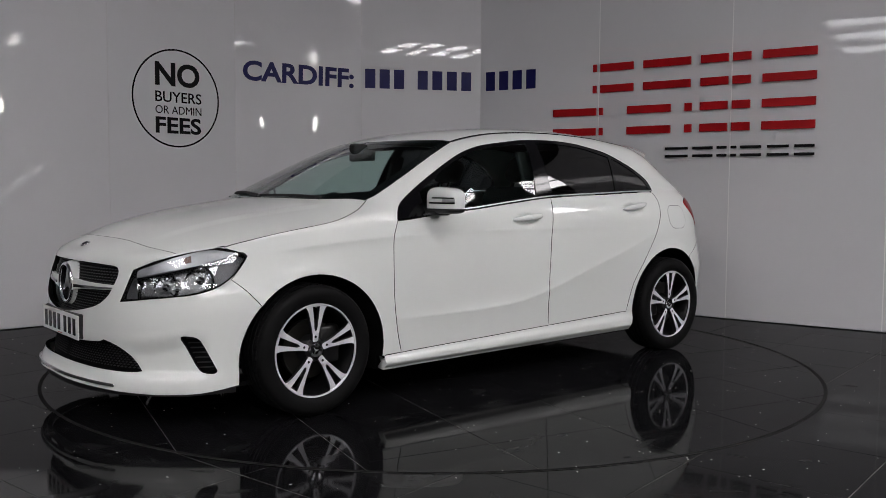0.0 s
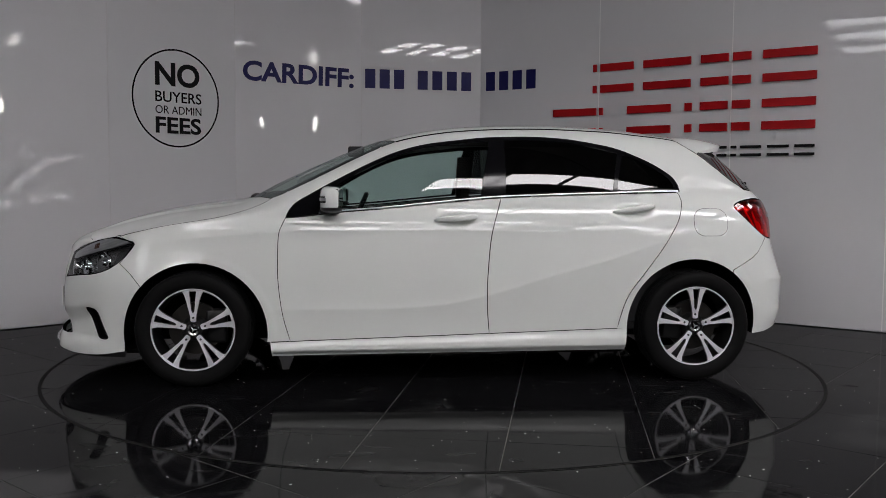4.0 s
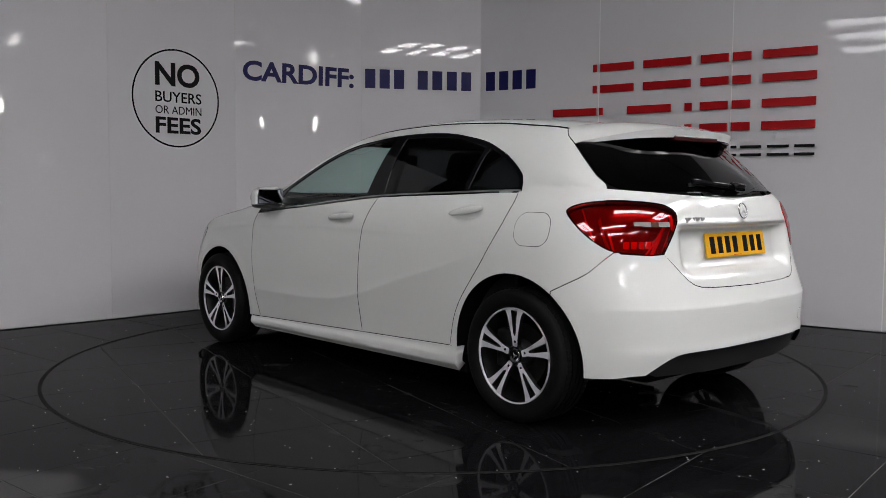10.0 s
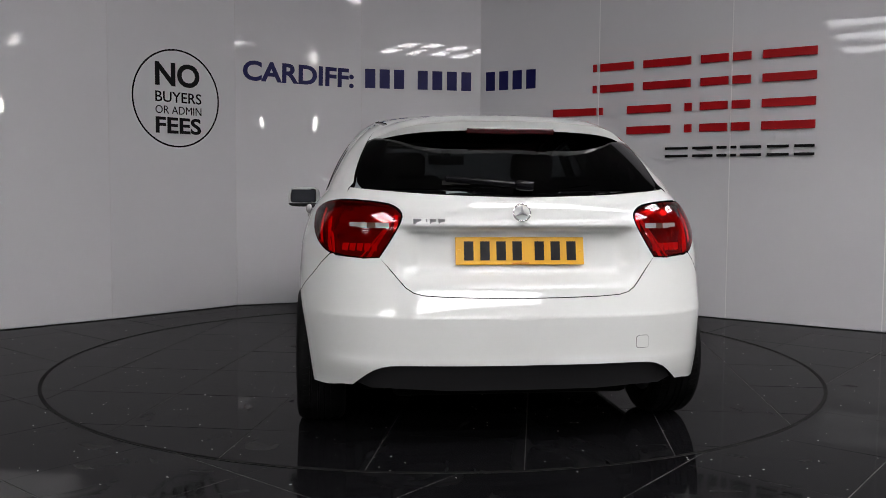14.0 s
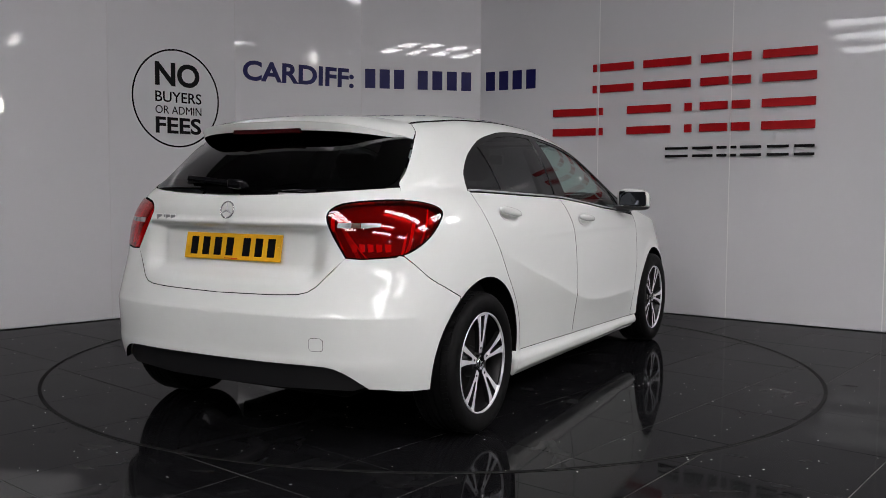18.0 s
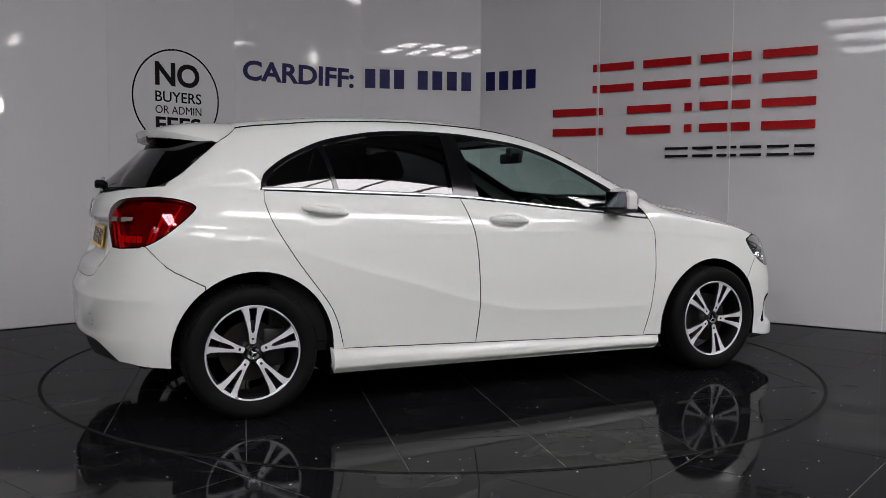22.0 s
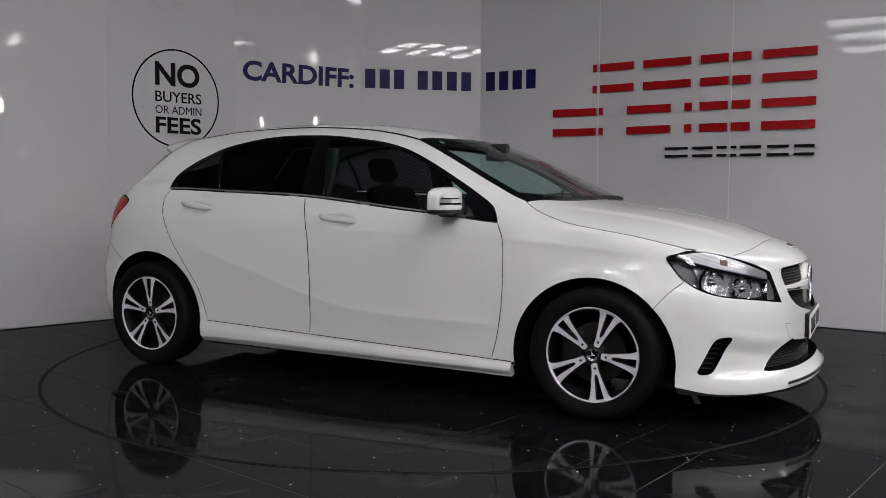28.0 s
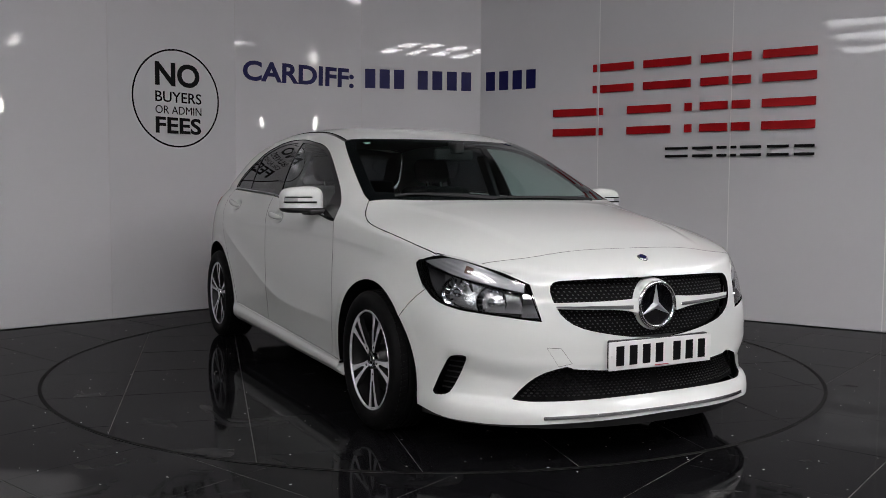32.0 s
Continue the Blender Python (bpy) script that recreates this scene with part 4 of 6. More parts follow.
frame_poly = outline([(x, 0.0) for x in np.linspace(0.872, 1.735, 26)], [q + (0, -0.006) for q in vy(curve(HOODLINE[::-1]))], [q + (0, -0.002) for q in vy(curve(A_IN[::-1]))],
                     [q + (0, -0.012) for q in vy(curve(ROOF_EDGE))], [q + (0.003, -0.004) for q in vy(curve(GATE_UP))], [(x, 0.0) for x in np.linspace(-1.704, -1.286, 14)], vz(curve(D_TOP)))
top_panel("side_frame", frame_poly, M_PAINT, car, kind="v", step=0.03, gap=0, thick=0.02)
# glazed side: black surround with three panes let into it
P_FRONT = outline(curve([(-0.165, 1.012), (-0.205, 1.20), (-0.232, 1.318)]), curve([(-0.232, 1.318), (-0.052, 1.301), (0.126, 1.275), (0.276, 1.234), (0.426, 1.169), (0.56, 1.095), (0.66, 1.035)]), curve([(0.67, 1.03), (0.68, 0.97), (0.685, 0.93)]), [(x, float(ZB(x)) + 0.014) for x in np.linspace(0.685, -0.165, 16)])
P_REAR = outline(curve([(-0.905, 1.043), (-0.93, 1.16), (-0.955, 1.255)]), curve([(-0.955, 1.255), (-0.755, 1.300), (-0.60, 1.317), (-0.464, 1.323), (-0.315, 1.320)]), curve([(-0.315, 1.320), (-0.31, 1.16), (-0.305, 1.022)]), [(x, float(ZB(x)) + 0.016) for x in np.linspace(-0.305, -0.905, 12)])
P_QUART = outline(curve([(-1.255, 1.055), (-1.235, 1.105), (-1.15, 1.170), (-1.044, 1.225), (-0.982, 1.247)]), curve([(-0.982, 1.247), (-0.955, 1.16), (-0.93, 1.047)]), [(x, float(ZB(x)) + 0.017) for x in np.linspace(-0.93, -1.255, 8)])
dlo = outline(curve(D_TOP), belt(0.87, -1.28, -0.002, 40))
top_panel("window_surround", dlo, M_GLOSSBLACK, car, lift=-0.003, thick=0.006, holes=[P_FRONT, P_REAR, P_QUART], step=0.05, label="gloss black window surround")
top_panel("front_door_window", P_FRONT, M_GLASS, car, lift=-0.007, thick=0, gap=0, label="clear greenish side glass", even=2)
top_panel("rear_door_window", P_REAR, M_DARKGLASS, car, lift=-0.007, thick=0, gap=0, label="dark tinted side glass", even=2)
top_panel("quarter_window", P_QUART, M_DARKGLASS, car, lift=-0.007, thick=0, gap=0, label="dark tinted corner glass", even=2)
top_panel("belt_trim", outline([(x, float(ZB(x)) + 0.001) for x in np.linspace(-1.275, 0.70, 60)], [(x, float(ZB(x)) + 0.008) for x in np.linspace(0.70, -1.275, 60)]), M_SATIN, car, lift=0.003, gap=0, thick=0.006, label="bright metal belt strip")

def bonnet_shape(P):
    """A raised middle with a soft crease along each side, fading out towards the nose and the screen."""
    x, y = P[:, 0], np.abs(P[:, 1])
    return 0.006 * smooth(0.035, -0.035, y - (0.60 - 0.20 * (x - 1.1))) * smooth(1.08, 1.20, x) * smooth(1.96, 1.80, x)


BONNET_END = [(2.0, 0.0), (1.997, 0.157), (1.981, 0.395), (1.944, 0.575), (1.915, 0.648)]
HOOD_REAR = [(1.135, 0.0), (1.135, 0.15), (1.115, 0.38), (1.062, 0.56), (0.965, 0.712)]
top_panel("bonnet", outline(curve(HOOD_REAR[::-1]), [(x, 0.0) for x in np.linspace(1.135, 2.0, 26)], curve(BONNET_END), curve([(1.915, 0.652), (1.82, 0.715), (1.74, 0.754)]), curve(HOODLINE[::-1])), M_PAINT, car, kind="y", both=True, step=0.018, even=3, dent=bonnet_shape)


def nose_panel():
    """Rounded strip between the bonnet edge, the grille and the headlamps."""
    bon = [q for q in curve(BONNET_END, 0.02)] + [q for q in curve([(1.915, 0.650), (1.82, 0.715), (1.742, 0.756)], 0.02)][1:]
    bon = np.array(bon)
    low = [(y, nose_z(y) - 0.003) for y in np.linspace(0, LAMP_Y, 24)]
    lo3 = [(*[float(q) for q in shell_xy(a_of_y(max(y, 1e-4), z, True), z)], z) for y, z in low]
    for x, z in curve(HL_UP[::-1], 0.02)[1:]:
        if x > 1.725:
            lo3.append((x, float(shell_xy(a_of_x(x, z), z)[1]), z + 0.001))
    lo3 = np.array(lo3)
    lo3[0, 1] = 0.0
    up3 = np.array([(x, y, float(top_yz(x, 1.0 if y < 1e-3 else v_of(x, y, 0))[1])) for x, y in bon])

    def even(P, n, split):
        """Evenly spaced again, with a fixed share up to the corner."""
        s = np.concatenate([[0], np.cumsum(np.linalg.norm(np.diff(P, axis=0), axis=1))])
        m = int(n * 0.72)
        t = np.concatenate([np.linspace(0, s[split], m + 1), np.linspace(s[split], s[-1], n - m + 1)[1:]])
        return np.stack([np.interp(t, s, P[:, k]) for k in range(3)], 1)
    n, k = 56, 12
    L = even(lo3, n, 23)
    U = even(up3, n, int(np.argmin(np.abs(up3[:, 1] - 0.650))))
    V, F = [], []
    for i in range(n + 1):
        a, b = U[i], L[i]
        ch = np.linalg.norm(b - a)
        e = 0.01
        fwd = np.array([1.0, 0.12 * min(1, a[1] / 0.5), 0])
        slope = (float(top_yz(a[0] + e, v_of(a[0] + e, max(a[1], 1e-4), 0))[1]) - a[2]) / e if a[1] > 1e-3 else (float(ZC(a[0] + e)) - a[2]) / e
        ta = np.array([fwd[0], fwd[1], slope])
        ta /= np.linalg.norm(ta)
        sx = float(shell_xy(a_of_y(max(b[1], 1e-4), b[2] - 0.01, True), b[2] - 0.01)[0])
        tb = np.array([max(0.0, sx - b[0]), 0.0, -0.01])
        tb /= np.linalg.norm(tb)
        w = 1 - smooth(0.60, 0.76, i / n)
        ta, tb = ta * ch * (0.35 + 0.5 * w), tb * ch * (0.35 + 0.5 * w)
        for j in range(k + 1):
            t = j / k
            p = (2 * t**3 - 3 * t**2 + 1) * a + (t**3 - 2 * t**2 + t) * ta + (3 * t**2 - 2 * t**3) * b + (t**3 - t**2) * tb
            if i == 0:
                p[1] = 0.0
            V.append(tuple(p))
    for i in range(n):
        for j in range(k):
            q = i * (k + 1) + j
            F.append((q, q + 1, q + k + 2, q + k + 1))
    bm = bmesh.new()
    for sg in (1, -1):
        vs = [bm.verts.new((x, sg * y, z)) for x, y, z in V]
        for f in F:
            bm.faces.new([vs[q] for q in (f if sg > 0 else f[::-1])])
    bmesh.ops.remove_doubles(bm, verts=bm.verts, dist=1e-4)
    bmesh.ops.recalc_face_normals(bm, faces=bm.faces)
    if sum(f.normal.z for f in bm.faces) < 0:
        bmesh.ops.reverse_faces(bm, faces=bm.faces)
    return part("nose_panel", bm, M_PAINT, car, smooth=True)


nose_panel()


def wiper_arm(y0, y1, x0, x1):
    """A wiper arm lying on the foot of the windscreen."""
    n, V, F = 12, [], []
    for i in range(n + 1):
        t = i / n
        x, y = x0 + (x1 - x0) * t, y0 + (y1 - y0) * t
        z = float(top_yz(x, v_of(x, max(abs(y), 1e-4), 0))[1]) - 0.004
        w, h = 0.011 - 0.004 * t, 0.015 - 0.006 * t
        V += [(x - w, y, z), (x + w, y, z), (x + w * 0.6, y, z + h), (x - w * 0.6, y, z + h)]
    for i in range(n):
        for e in range(4):
            F.append((4 * i + e, 4 * i + (e + 1) % 4, 4 * i + 4 + (e + 1) % 4, 4 * i + 4 + e))
    F += [(0, 1, 2, 3), (4 * n + 3, 4 * n + 2, 4 * n + 1, 4 * n)]
    return mesh_object("windscreen_wiper", V, F, [M_CABIN], parent=car, label="black windscreen wiper")


WS_TOP = [(0.395, 0.0), (0.39, 0.2), (0.365, 0.40), (0.285, 0.57)]
top_panel("windscreen", outline(curve(WS_TOP), curve(A_IN), curve(HOOD_REAR[::-1]), [(x, 0.0) for x in np.linspace(1.13, 0.395, 26)]), M_GLASS, car, kind="y", both=True, thick=0.004, gap=0.004, label="clear laminated windscreen", even=2)
for y0, y1, x0, x1 in ((0.50, -0.12, 1.085, 1.098), (-0.10, -0.60, 1.110, 1.000)):
    wiper_arm(y0, y1, x0, x1)
# black ceramic border inside the screen
ws_in = outline(curve([(0.425, 0.0), (0.42, 0.2), (0.395, 0.39), (0.335, 0.53)]), curve([(0.335, 0.53), (0.47, 0.575), (0.64, 0.613), (0.80, 0.645), (0.90, 0.66)]), curve([(0.90, 0.66), (1.0, 0.54), (1.06, 0.36), (1.085, 0.15), (1.09, 0.0)]))
ws_out = outline(curve([(0.395, 0.0), (0.39, 0.2), (0.365, 0.40), (0.285, 0.57)]), curve(A_IN), curve([(0.958, 0.712), (1.055, 0.55), (1.108, 0.37), (1.128, 0.15), (1.128, 0.0)]))
border = outline(ws_out, ws_in[::-1])
top_panel("screen_border", border, M_GLOSSBLACK, car, kind="y", both=True, lift=-0.006, gap=0, thick=0, label="black screen border")
top_panel("roof", outline(curve([(-1.345, 0.0), (-1.345, 0.3), (-1.345, 0.505)]), curve([(x, y - 0.012) for x, y in ROOF_EDGE[::-1]]), curve(WS_TOP[::-1]), [(x, 0.0) for x in np.linspace(0.395, -1.345, 40)]), M_PAINT, car, kind="y", both=True, even=5)
top_panel("roof_strip", outline(curve([(x, y + 0.004) for x, y in ROOF_EDGE]), curve([(x, y - 0.016) for x, y in ROOF_EDGE[::-1]])), M_BLACKTRIM, car, kind="y", lift=-0.006, gap=0, thick=0, step=0.05, label="black roof seam strip")
RW = outline([(x, 0.0) for x in np.linspace(-1.50, -1.915, 18)], curve([(-1.915, 0.0), (-1.872, 0.33), (-1.80, 0.54), (-1.745, 0.615), (-1.700, 0.637), (-1.675, 0.643)]), curve([(-1.670, 0.643), (-1.635, 0.643), (-1.593, 0.636), (-1.52, 0.614), (-1.444, 0.583), (-1.385, 0.553)]), curve([(-1.385, 0.553), (-1.46, 0.3), (-1.50, 0.0)]))
top_panel("rear_window", RW, M_DARKGLASS, car, kind="y", both=True, thick=0.004, label="dark tinted rear window", even=2)
rw_border = outline(curve([(-1.915, 0.0), (-1.872, 0.33), (-1.80, 0.54), (-1.745, 0.615), (-1.700, 0.637), (-1.675, 0.643)]), curve([(-1.670, 0.643), (-1.635, 0.643), (-1.593, 0.636), (-1.52, 0.614), (-1.444, 0.583), (-1.385, 0.553)]), curve([(-1.385, 0.53), (-1.47, 0.50), (-1.56, 0.51), (-1.66, 0.535), (-1.72, 0.54), (-1.775, 0.50), (-1.835, 0.33), (-1.875, 0.0)]))
top_panel("rear_window_border", rw_border, M_GLOSSBLACK, car, kind="y", both=True, lift=-0.006, gap=0, thick=0, label="black rear screen border", even=2)


M_BRAKE = plain("unlit_red_lens", (0.035, 0.002, 0.003), 0.2)


def spoiler():
    """Lifts off the roof end to a lip and runs out into the pillar seam at each end."""
    ny, nx = 44, 12
    V, F = [], []
    seam = np.array(curve([(-1.342, 0.512), (-1.385, 0.560), (-1.4435, 0.5865)], 0.01))
    st = np.linspace(0, 1, len(seam))
    q, t = np.meshgrid(np.linspace(-1, 1, ny + 1), np.linspace(0, 1, nx + 1), indexing="ij")
    q, t = q.ravel(), t.ravel()
    g = np.abs(q)
    z1, th = 1.331 - 0.030 * g**2 - 0.044 * g**10, 0.036 * (1 - g**5) + 0.0015
    x0, x1 = -1.349 + 0.007 * g**4, -1.715 + 0.2715 * g**4.1
    z0 = top_yz(x0, v_of(x0, np.maximum(g * 0.512, 1e-4), 0))[1] + 0.001
    xe, y = np.interp(t, st, seam[:, 0]), g * np.interp(t, st, seam[:, 1])
    x = (x0 + (x1 - x0) * t) * (1 - g**12) + xe * g**12
    zs = top_yz(x, v_of(x, np.maximum(y, 1e-4), 0))[1] + 0.001
    z = z0 + (z1 - z0) * t + 0.016 * np.sin(math.pi * t) * (1 - g**4)
    z = z * (1 - g**8) + zs * g**8
    V = list(zip(x, np.copysign(y, q), z)) + list(zip(x + 0.014 * t * (1 - g**4), np.copysign(y, q), z - th - 0.008 * (1 - t)))
    n1 = (ny + 1) * (nx + 1)
    for j in range(ny):
        for i in range(nx):
            a, b = j * (nx + 1) + i, (j + 1) * (nx + 1) + i
            F += [(a, a + 1, b + 1, b), (n1 + a, n1 + b, n1 + b + 1, n1 + a + 1)]
        a, b = j * (nx + 1) + nx, (j + 1) * (nx + 1) + nx
        F.append((a, n1 + a, n1 + b, b))
    bm = bmesh.new()
    vs = [bm.verts.new(v) for v in V]
    for f in F:
        bm.faces.new([vs[i] for i in f])
    bmesh.ops.recalc_face_normals(bm, faces=bm.faces)
    # underside coloured black for shade, keeping its reflection in the glass dark
    for f in bm.faces:
        f.material_index = int(f.normal.z < -0.6)
    return part("spoiler", bm, [M_PAINT, M_GLOSSBLACK], car, "white roof spoiler", smooth=True, angle=40)


sp = spoiler()
part("brake_light", box(-1.706, -1.64, -0.185, 0.185, 1.278, 1.300, 0.004), M_BRAKE, sp, "red high brake light")


# fuel flap
def rounded(cx, cz, w, h, r, n=5):
    out = []
    for k, (sx, sz) in enumerate(((1, 1), (-1, 1), (-1, -1), (1, -1))):
        for i in range(n + 1):
            a = radians(90 * k + 90 * i / n)
            out.append((cx + sx * (w / 2 - r) + r * math.cos(a), cz + sz * (h / 2 - r) + r * math.sin(a)))
    return out


side_panel("flap_seam", rounded(-1.430, 0.872, 0.196, 0.150, 0.06), M_BLACKTRIM, car, lift=0.0006, gap=0, thick=0, sides=(False,))
side_panel("fuel_flap", rounded(-1.430, 0.872, 0.191, 0.145, 0.058), M_PAINT, car, lift=0.0014, gap=0, thick=0.003, sides=(False,))
side_panel("cover_seam", [(float(a), z) for a, z in ay(rounded(0.485, 0.445, 0.058, 0.052, 0.014), False)], M_BLACKTRIM, car, mode="a", lift=0.0016, gap=0, thick=0, sides=(True,), dent=tail_shape)
side_panel("towing_cover", [(float(a), z) for a, z in ay(rounded(0.485, 0.445, 0.055, 0.049, 0.013), False)], M_PAINT, car, mode="a", lift=0.0024, gap=0, thick=0.002, sides=(True,), dent=tail_shape)

side_panel("cover_seam", ay([(0.479, 0.452), (0.427, 0.448), (0.386, 0.388), (0.436, 0.378)], True), M_BLACKTRIM, car, mode="a", lift=0.0014, gap=0, thick=0, sides=(True,), dent=nose_shape, step=0.01)
side_panel("towing_cover", ay([(0.4775, 0.4505), (0.4278, 0.4467), (0.3882, 0.389), (0.4362, 0.3795)], True), M_PAINT, car, mode="a", lift=0.0022, gap=0, thick=0.002, sides=(True,), dent=nose_shape, step=0.01)

# nose: grille, intakes, vents, chrome lip
M_MESH = plain("grille_plastic", (0.003, 0.003, 0.0034), 0.75, bump=0.4, bump_scale=90, ior=1.2)
grille_poly = ay(curve([(0.0, 0.462), (0.10, 0.467), (0.235, 0.485), (0.36, 0.512), (0.42, 0.55), (0.452, 0.600), (0.468, 0.660), (0.450, 0.712)]), True)
gr = side_panel("grille", outline(grille_poly + ay([(0.3, 0.715), (0.0, 0.716)], True) + [(2.0, 0.6)]), M_MESH, car, mode="a", both=True, lift=-0.035, thick=0, gap=0, label="black grille with rows of bright studs")


def lattice(name, y0, y1, z0, z1, dy, dz, sy, sz, depth, mat, parent, inside, stagger=True, label=""):
    """Small studs set out over a patch of the nose."""
    V, F, spots = [], [], []
    for k in range(int((z1 - z0) / dz) + 1):
        z = z0 + k * dz
        y = y0 + (dy / 2 if stagger and k % 2 else 0)
        while y < y1:
            if inside(y, z):
                spots.append((y, z))
            y += dy
    q = np.array(spots)
    xs = shell_xy(a_of_y(np.abs(q[:, 0]), q[:, 1], True), q[:, 1])[0] - depth
    for (y, z), x in zip(spots, xs):
        b = len(V)
        V += [(x, y - sy, z), (x, y, z - sz), (x, y + sy, z), (x, y, z + sz), (x + 0.006, y, z), (x - 0.01, y - sy, z), (x - 0.01, y, z - sz), (x - 0.01, y + sy, z), (x - 0.01, y, z + sz)]
        for i in range(4):
            j = (i + 1) % 4
            F += [(b + i, b + j, b + 4), (b + 5 + i, b + 5 + j, b + j, b + i)]
    return tagged(mesh_object(name, V, F, [mat], parent=parent, label=label), kind="stuff")


M_STUD = plain("stud_grey", (0.22, 0.22, 0.225), 0.25, metal=0.6)
gedge = pchip((0.47, 0.476, 0.494, 0.52, 0.555, 0.60, 0.66, 0.70), (0.02, 0.10, 0.22, 0.335, 0.40, 0.43, 0.445, 0.42))
lattice("studs", -0.45, 0.45, 0.48, 0.705, 0.021, 0.0125, 0.0035, 0.0028, 0.034, M_STUD, gr, lambda y, z: abs(y) < float(gedge(z)) and math.hypot(y, z - 0.595) > 0.10)
iedge = pchip((0.25, 0.31, 0.353, 0.376), (0.55, 0.505, 0.455, 0.385))
side_panel("lower_intake", outline([(2.0, 0.24)] + ay([(0.3, 0.24), (0.61, 0.24), (0.55, 0.32), (0.49, 0.365), (0.40, 0.388), (0.2, 0.366), (0.0, 0.362)], True)), M_MESH, car, mode="a", both=True, lift=-0.035, gap=0, thick=0, label="black honeycomb lower intake")
lattice("honeycomb", -0.58, 0.58, 0.258, 0.372, 0.020, 0.0105, 0.006, 0.0036, 0.036, M_BLACKTRIM, gr, lambda y, z: abs(y) < float(iedge(z)) and (z < 0.352 or abs(y) > 0.39))
side_panel("bumper_vent", ax(arc(1.86, 0.328, 0.088, 0, 360, 24)[:-1]), M_MESH, car, mode="a", lift=-0.05, gap=0, thick=0, label="black bumper vent")
for k in range(7):
    z = 0.262 + k * 0.021
    xm = 1.833 + (z - 0.262) * 0.40
    side_panel("vent_slat", ax([(xm - 0.035, z), (xm + 0.035, z), (xm + 0.035, z + 0.006), (xm - 0.035, z + 0.006)]), M_BLACKTRIM, car, mode="a", lift=-0.046, gap=0, thick=0.006, step=0.03)
side_panel("chrome_lip", outline(ay([(y, 0.190 + 0.012 * (1 - (y / 0.55) ** 2)) for y in np.linspace(0.50, 0.0, 14)], True) + ay([(y, 0.179 + 0.012 * (1 - (y / 0.55) ** 2)) for y in np.linspace(0.0, 0.50, 14)], True)), plain("brushed_chrome", (0.75, 0.75, 0.76), 0.22, metal=1.0), car, mode="a", both=True, lift=0.021, gap=0, thick=0.014, step=0.03, label="slim chrome lip along the chin")
side_panel("chin", outline(ax([(1.72, 0.178), (1.72, 0.150)]) + [(a, 0.142) for a in np.linspace(float(a_of_x(1.9, 0.142)), 2.0, 10)] + [(2.0, 0.175)] + [(a, 0.172) for a in np.linspace(2.0, float(a_of_x(1.9, 0.172)), 10)[1:]]), M_BLACKTRIM, car, mode="a", both=True, lift=-0.012, gap=0, thick=0.02, label="black chin panel")


def torus(name, r, w, mat, parent, m, label="", seg=44):
    prof = [(r + w * math.cos(2 * math.pi * k / 10), w * math.sin(2 * math.pi * k / 10)) for k in range(11)]
    ob = part(name, lathe(prof, seg), mat, parent, label, smooth=True)
    ob.matrix_basis = m
    return ob


def badge_arms(name, r, w, rise, mat, parent, m, label=""):
    """Three plain ridged arms from the middle of a round badge."""
    bm = bmesh.new()
    top = bm.verts.new((0, -rise, 0))
    for k in range(3):
        a = radians(90 + 120 * k)
        u, v = Vector((math.cos(a), 0, math.sin(a))), Vector((-math.sin(a), 0, math.cos(a)))
        tip = bm.verts.new(u * r)
        left, right = bm.verts.new((u + v * 1.732) * w), bm.verts.new((u - v * 1.732) * w)
        bm.faces.new((top, left, tip))
        bm.faces.new((top, tip, right))
    bmesh.ops.remove_doubles(bm, verts=bm.verts, dist=1e-5)
    bmesh.ops.recalc_face_normals(bm, faces=bm.faces)
    ob = part(name, bm, mat, parent, label)
    ob.matrix_basis = m
    return ob


# round badge in the grille with a louvre bar to each side
BZ = 0.595
mb = pose(2.172, 0, BZ) @ pose(0, 0, 0, 0, 0, 90)
badge_holder = part("badge_holder", lathe([(0.108, 0.07), (0.105, 0.022), (0.099, 0.005), (0.091, 0.0), (0.088, 0.03)], 44), M_PAINT, car, "white badge surround", smooth=True, angle=60)
badge_holder.matrix_basis = mb
torus("badge_ring", 0.088, 0.0085, M_CHROME, car, pose(2.177, 0, BZ) @ pose(0, 0, 0, 0, 0, 90), "chrome ring badge")
for nm, prof, mt in (("badge_dish", [(0.0, 0.012), (0.05, 0.012), (0.085, 0.0)], M_GLOSSBLACK),):
    q = part(nm, lathe(prof, 36), mt, car, "", smooth=True)
    q.matrix_basis = mb
badge_arms("badge_arms", 0.084, 0.0085, 0.012, M_SATIN, car, mb @ pose(0, 0.002, 0), "satin silver badge arms")
for s in (False, True):
    louvre = side_panel("louvre", outline(ay(curve([(0.10, 0.628), (0.20, 0.622), (0.452, 0.618)]), True) + ay(curve([(0.455, 0.596), (0.20, 0.585), (0.10, 0.570)]), True)), M_PAINT, car, mode="a", lift=-0.006, gap=0, thick=0.03, step=0.02, sides=(s,), label="white louvre bar")[0]
    side_panel("louvre_insert", outline(ay([(0.125, 0.600), (0.25, 0.603), (0.44, 0.605)], True) + ay([(0.44, 0.599), (0.25, 0.591), (0.125, 0.586)], True)), M_CHROME, louvre, mode="a", lift=-0.002, gap=0, thick=0.006, step=0.02, sides=(s,), label="chrome insert")
q = part("bonnet_badge", lathe([(0.0, -0.006), (0.018, -0.005), (0.024, 0.0), (0.024, 0.006)], 28), M_CHROME, car, "small round chrome bonnet badge", smooth=True)
q.matrix_basis = pose(2.085, 0, float(ZC(2.085)) + 0.002) @ pose(0, 0, 0, 0, 25, 0) @ pose(0, 0, 0, -90, 0, 0)
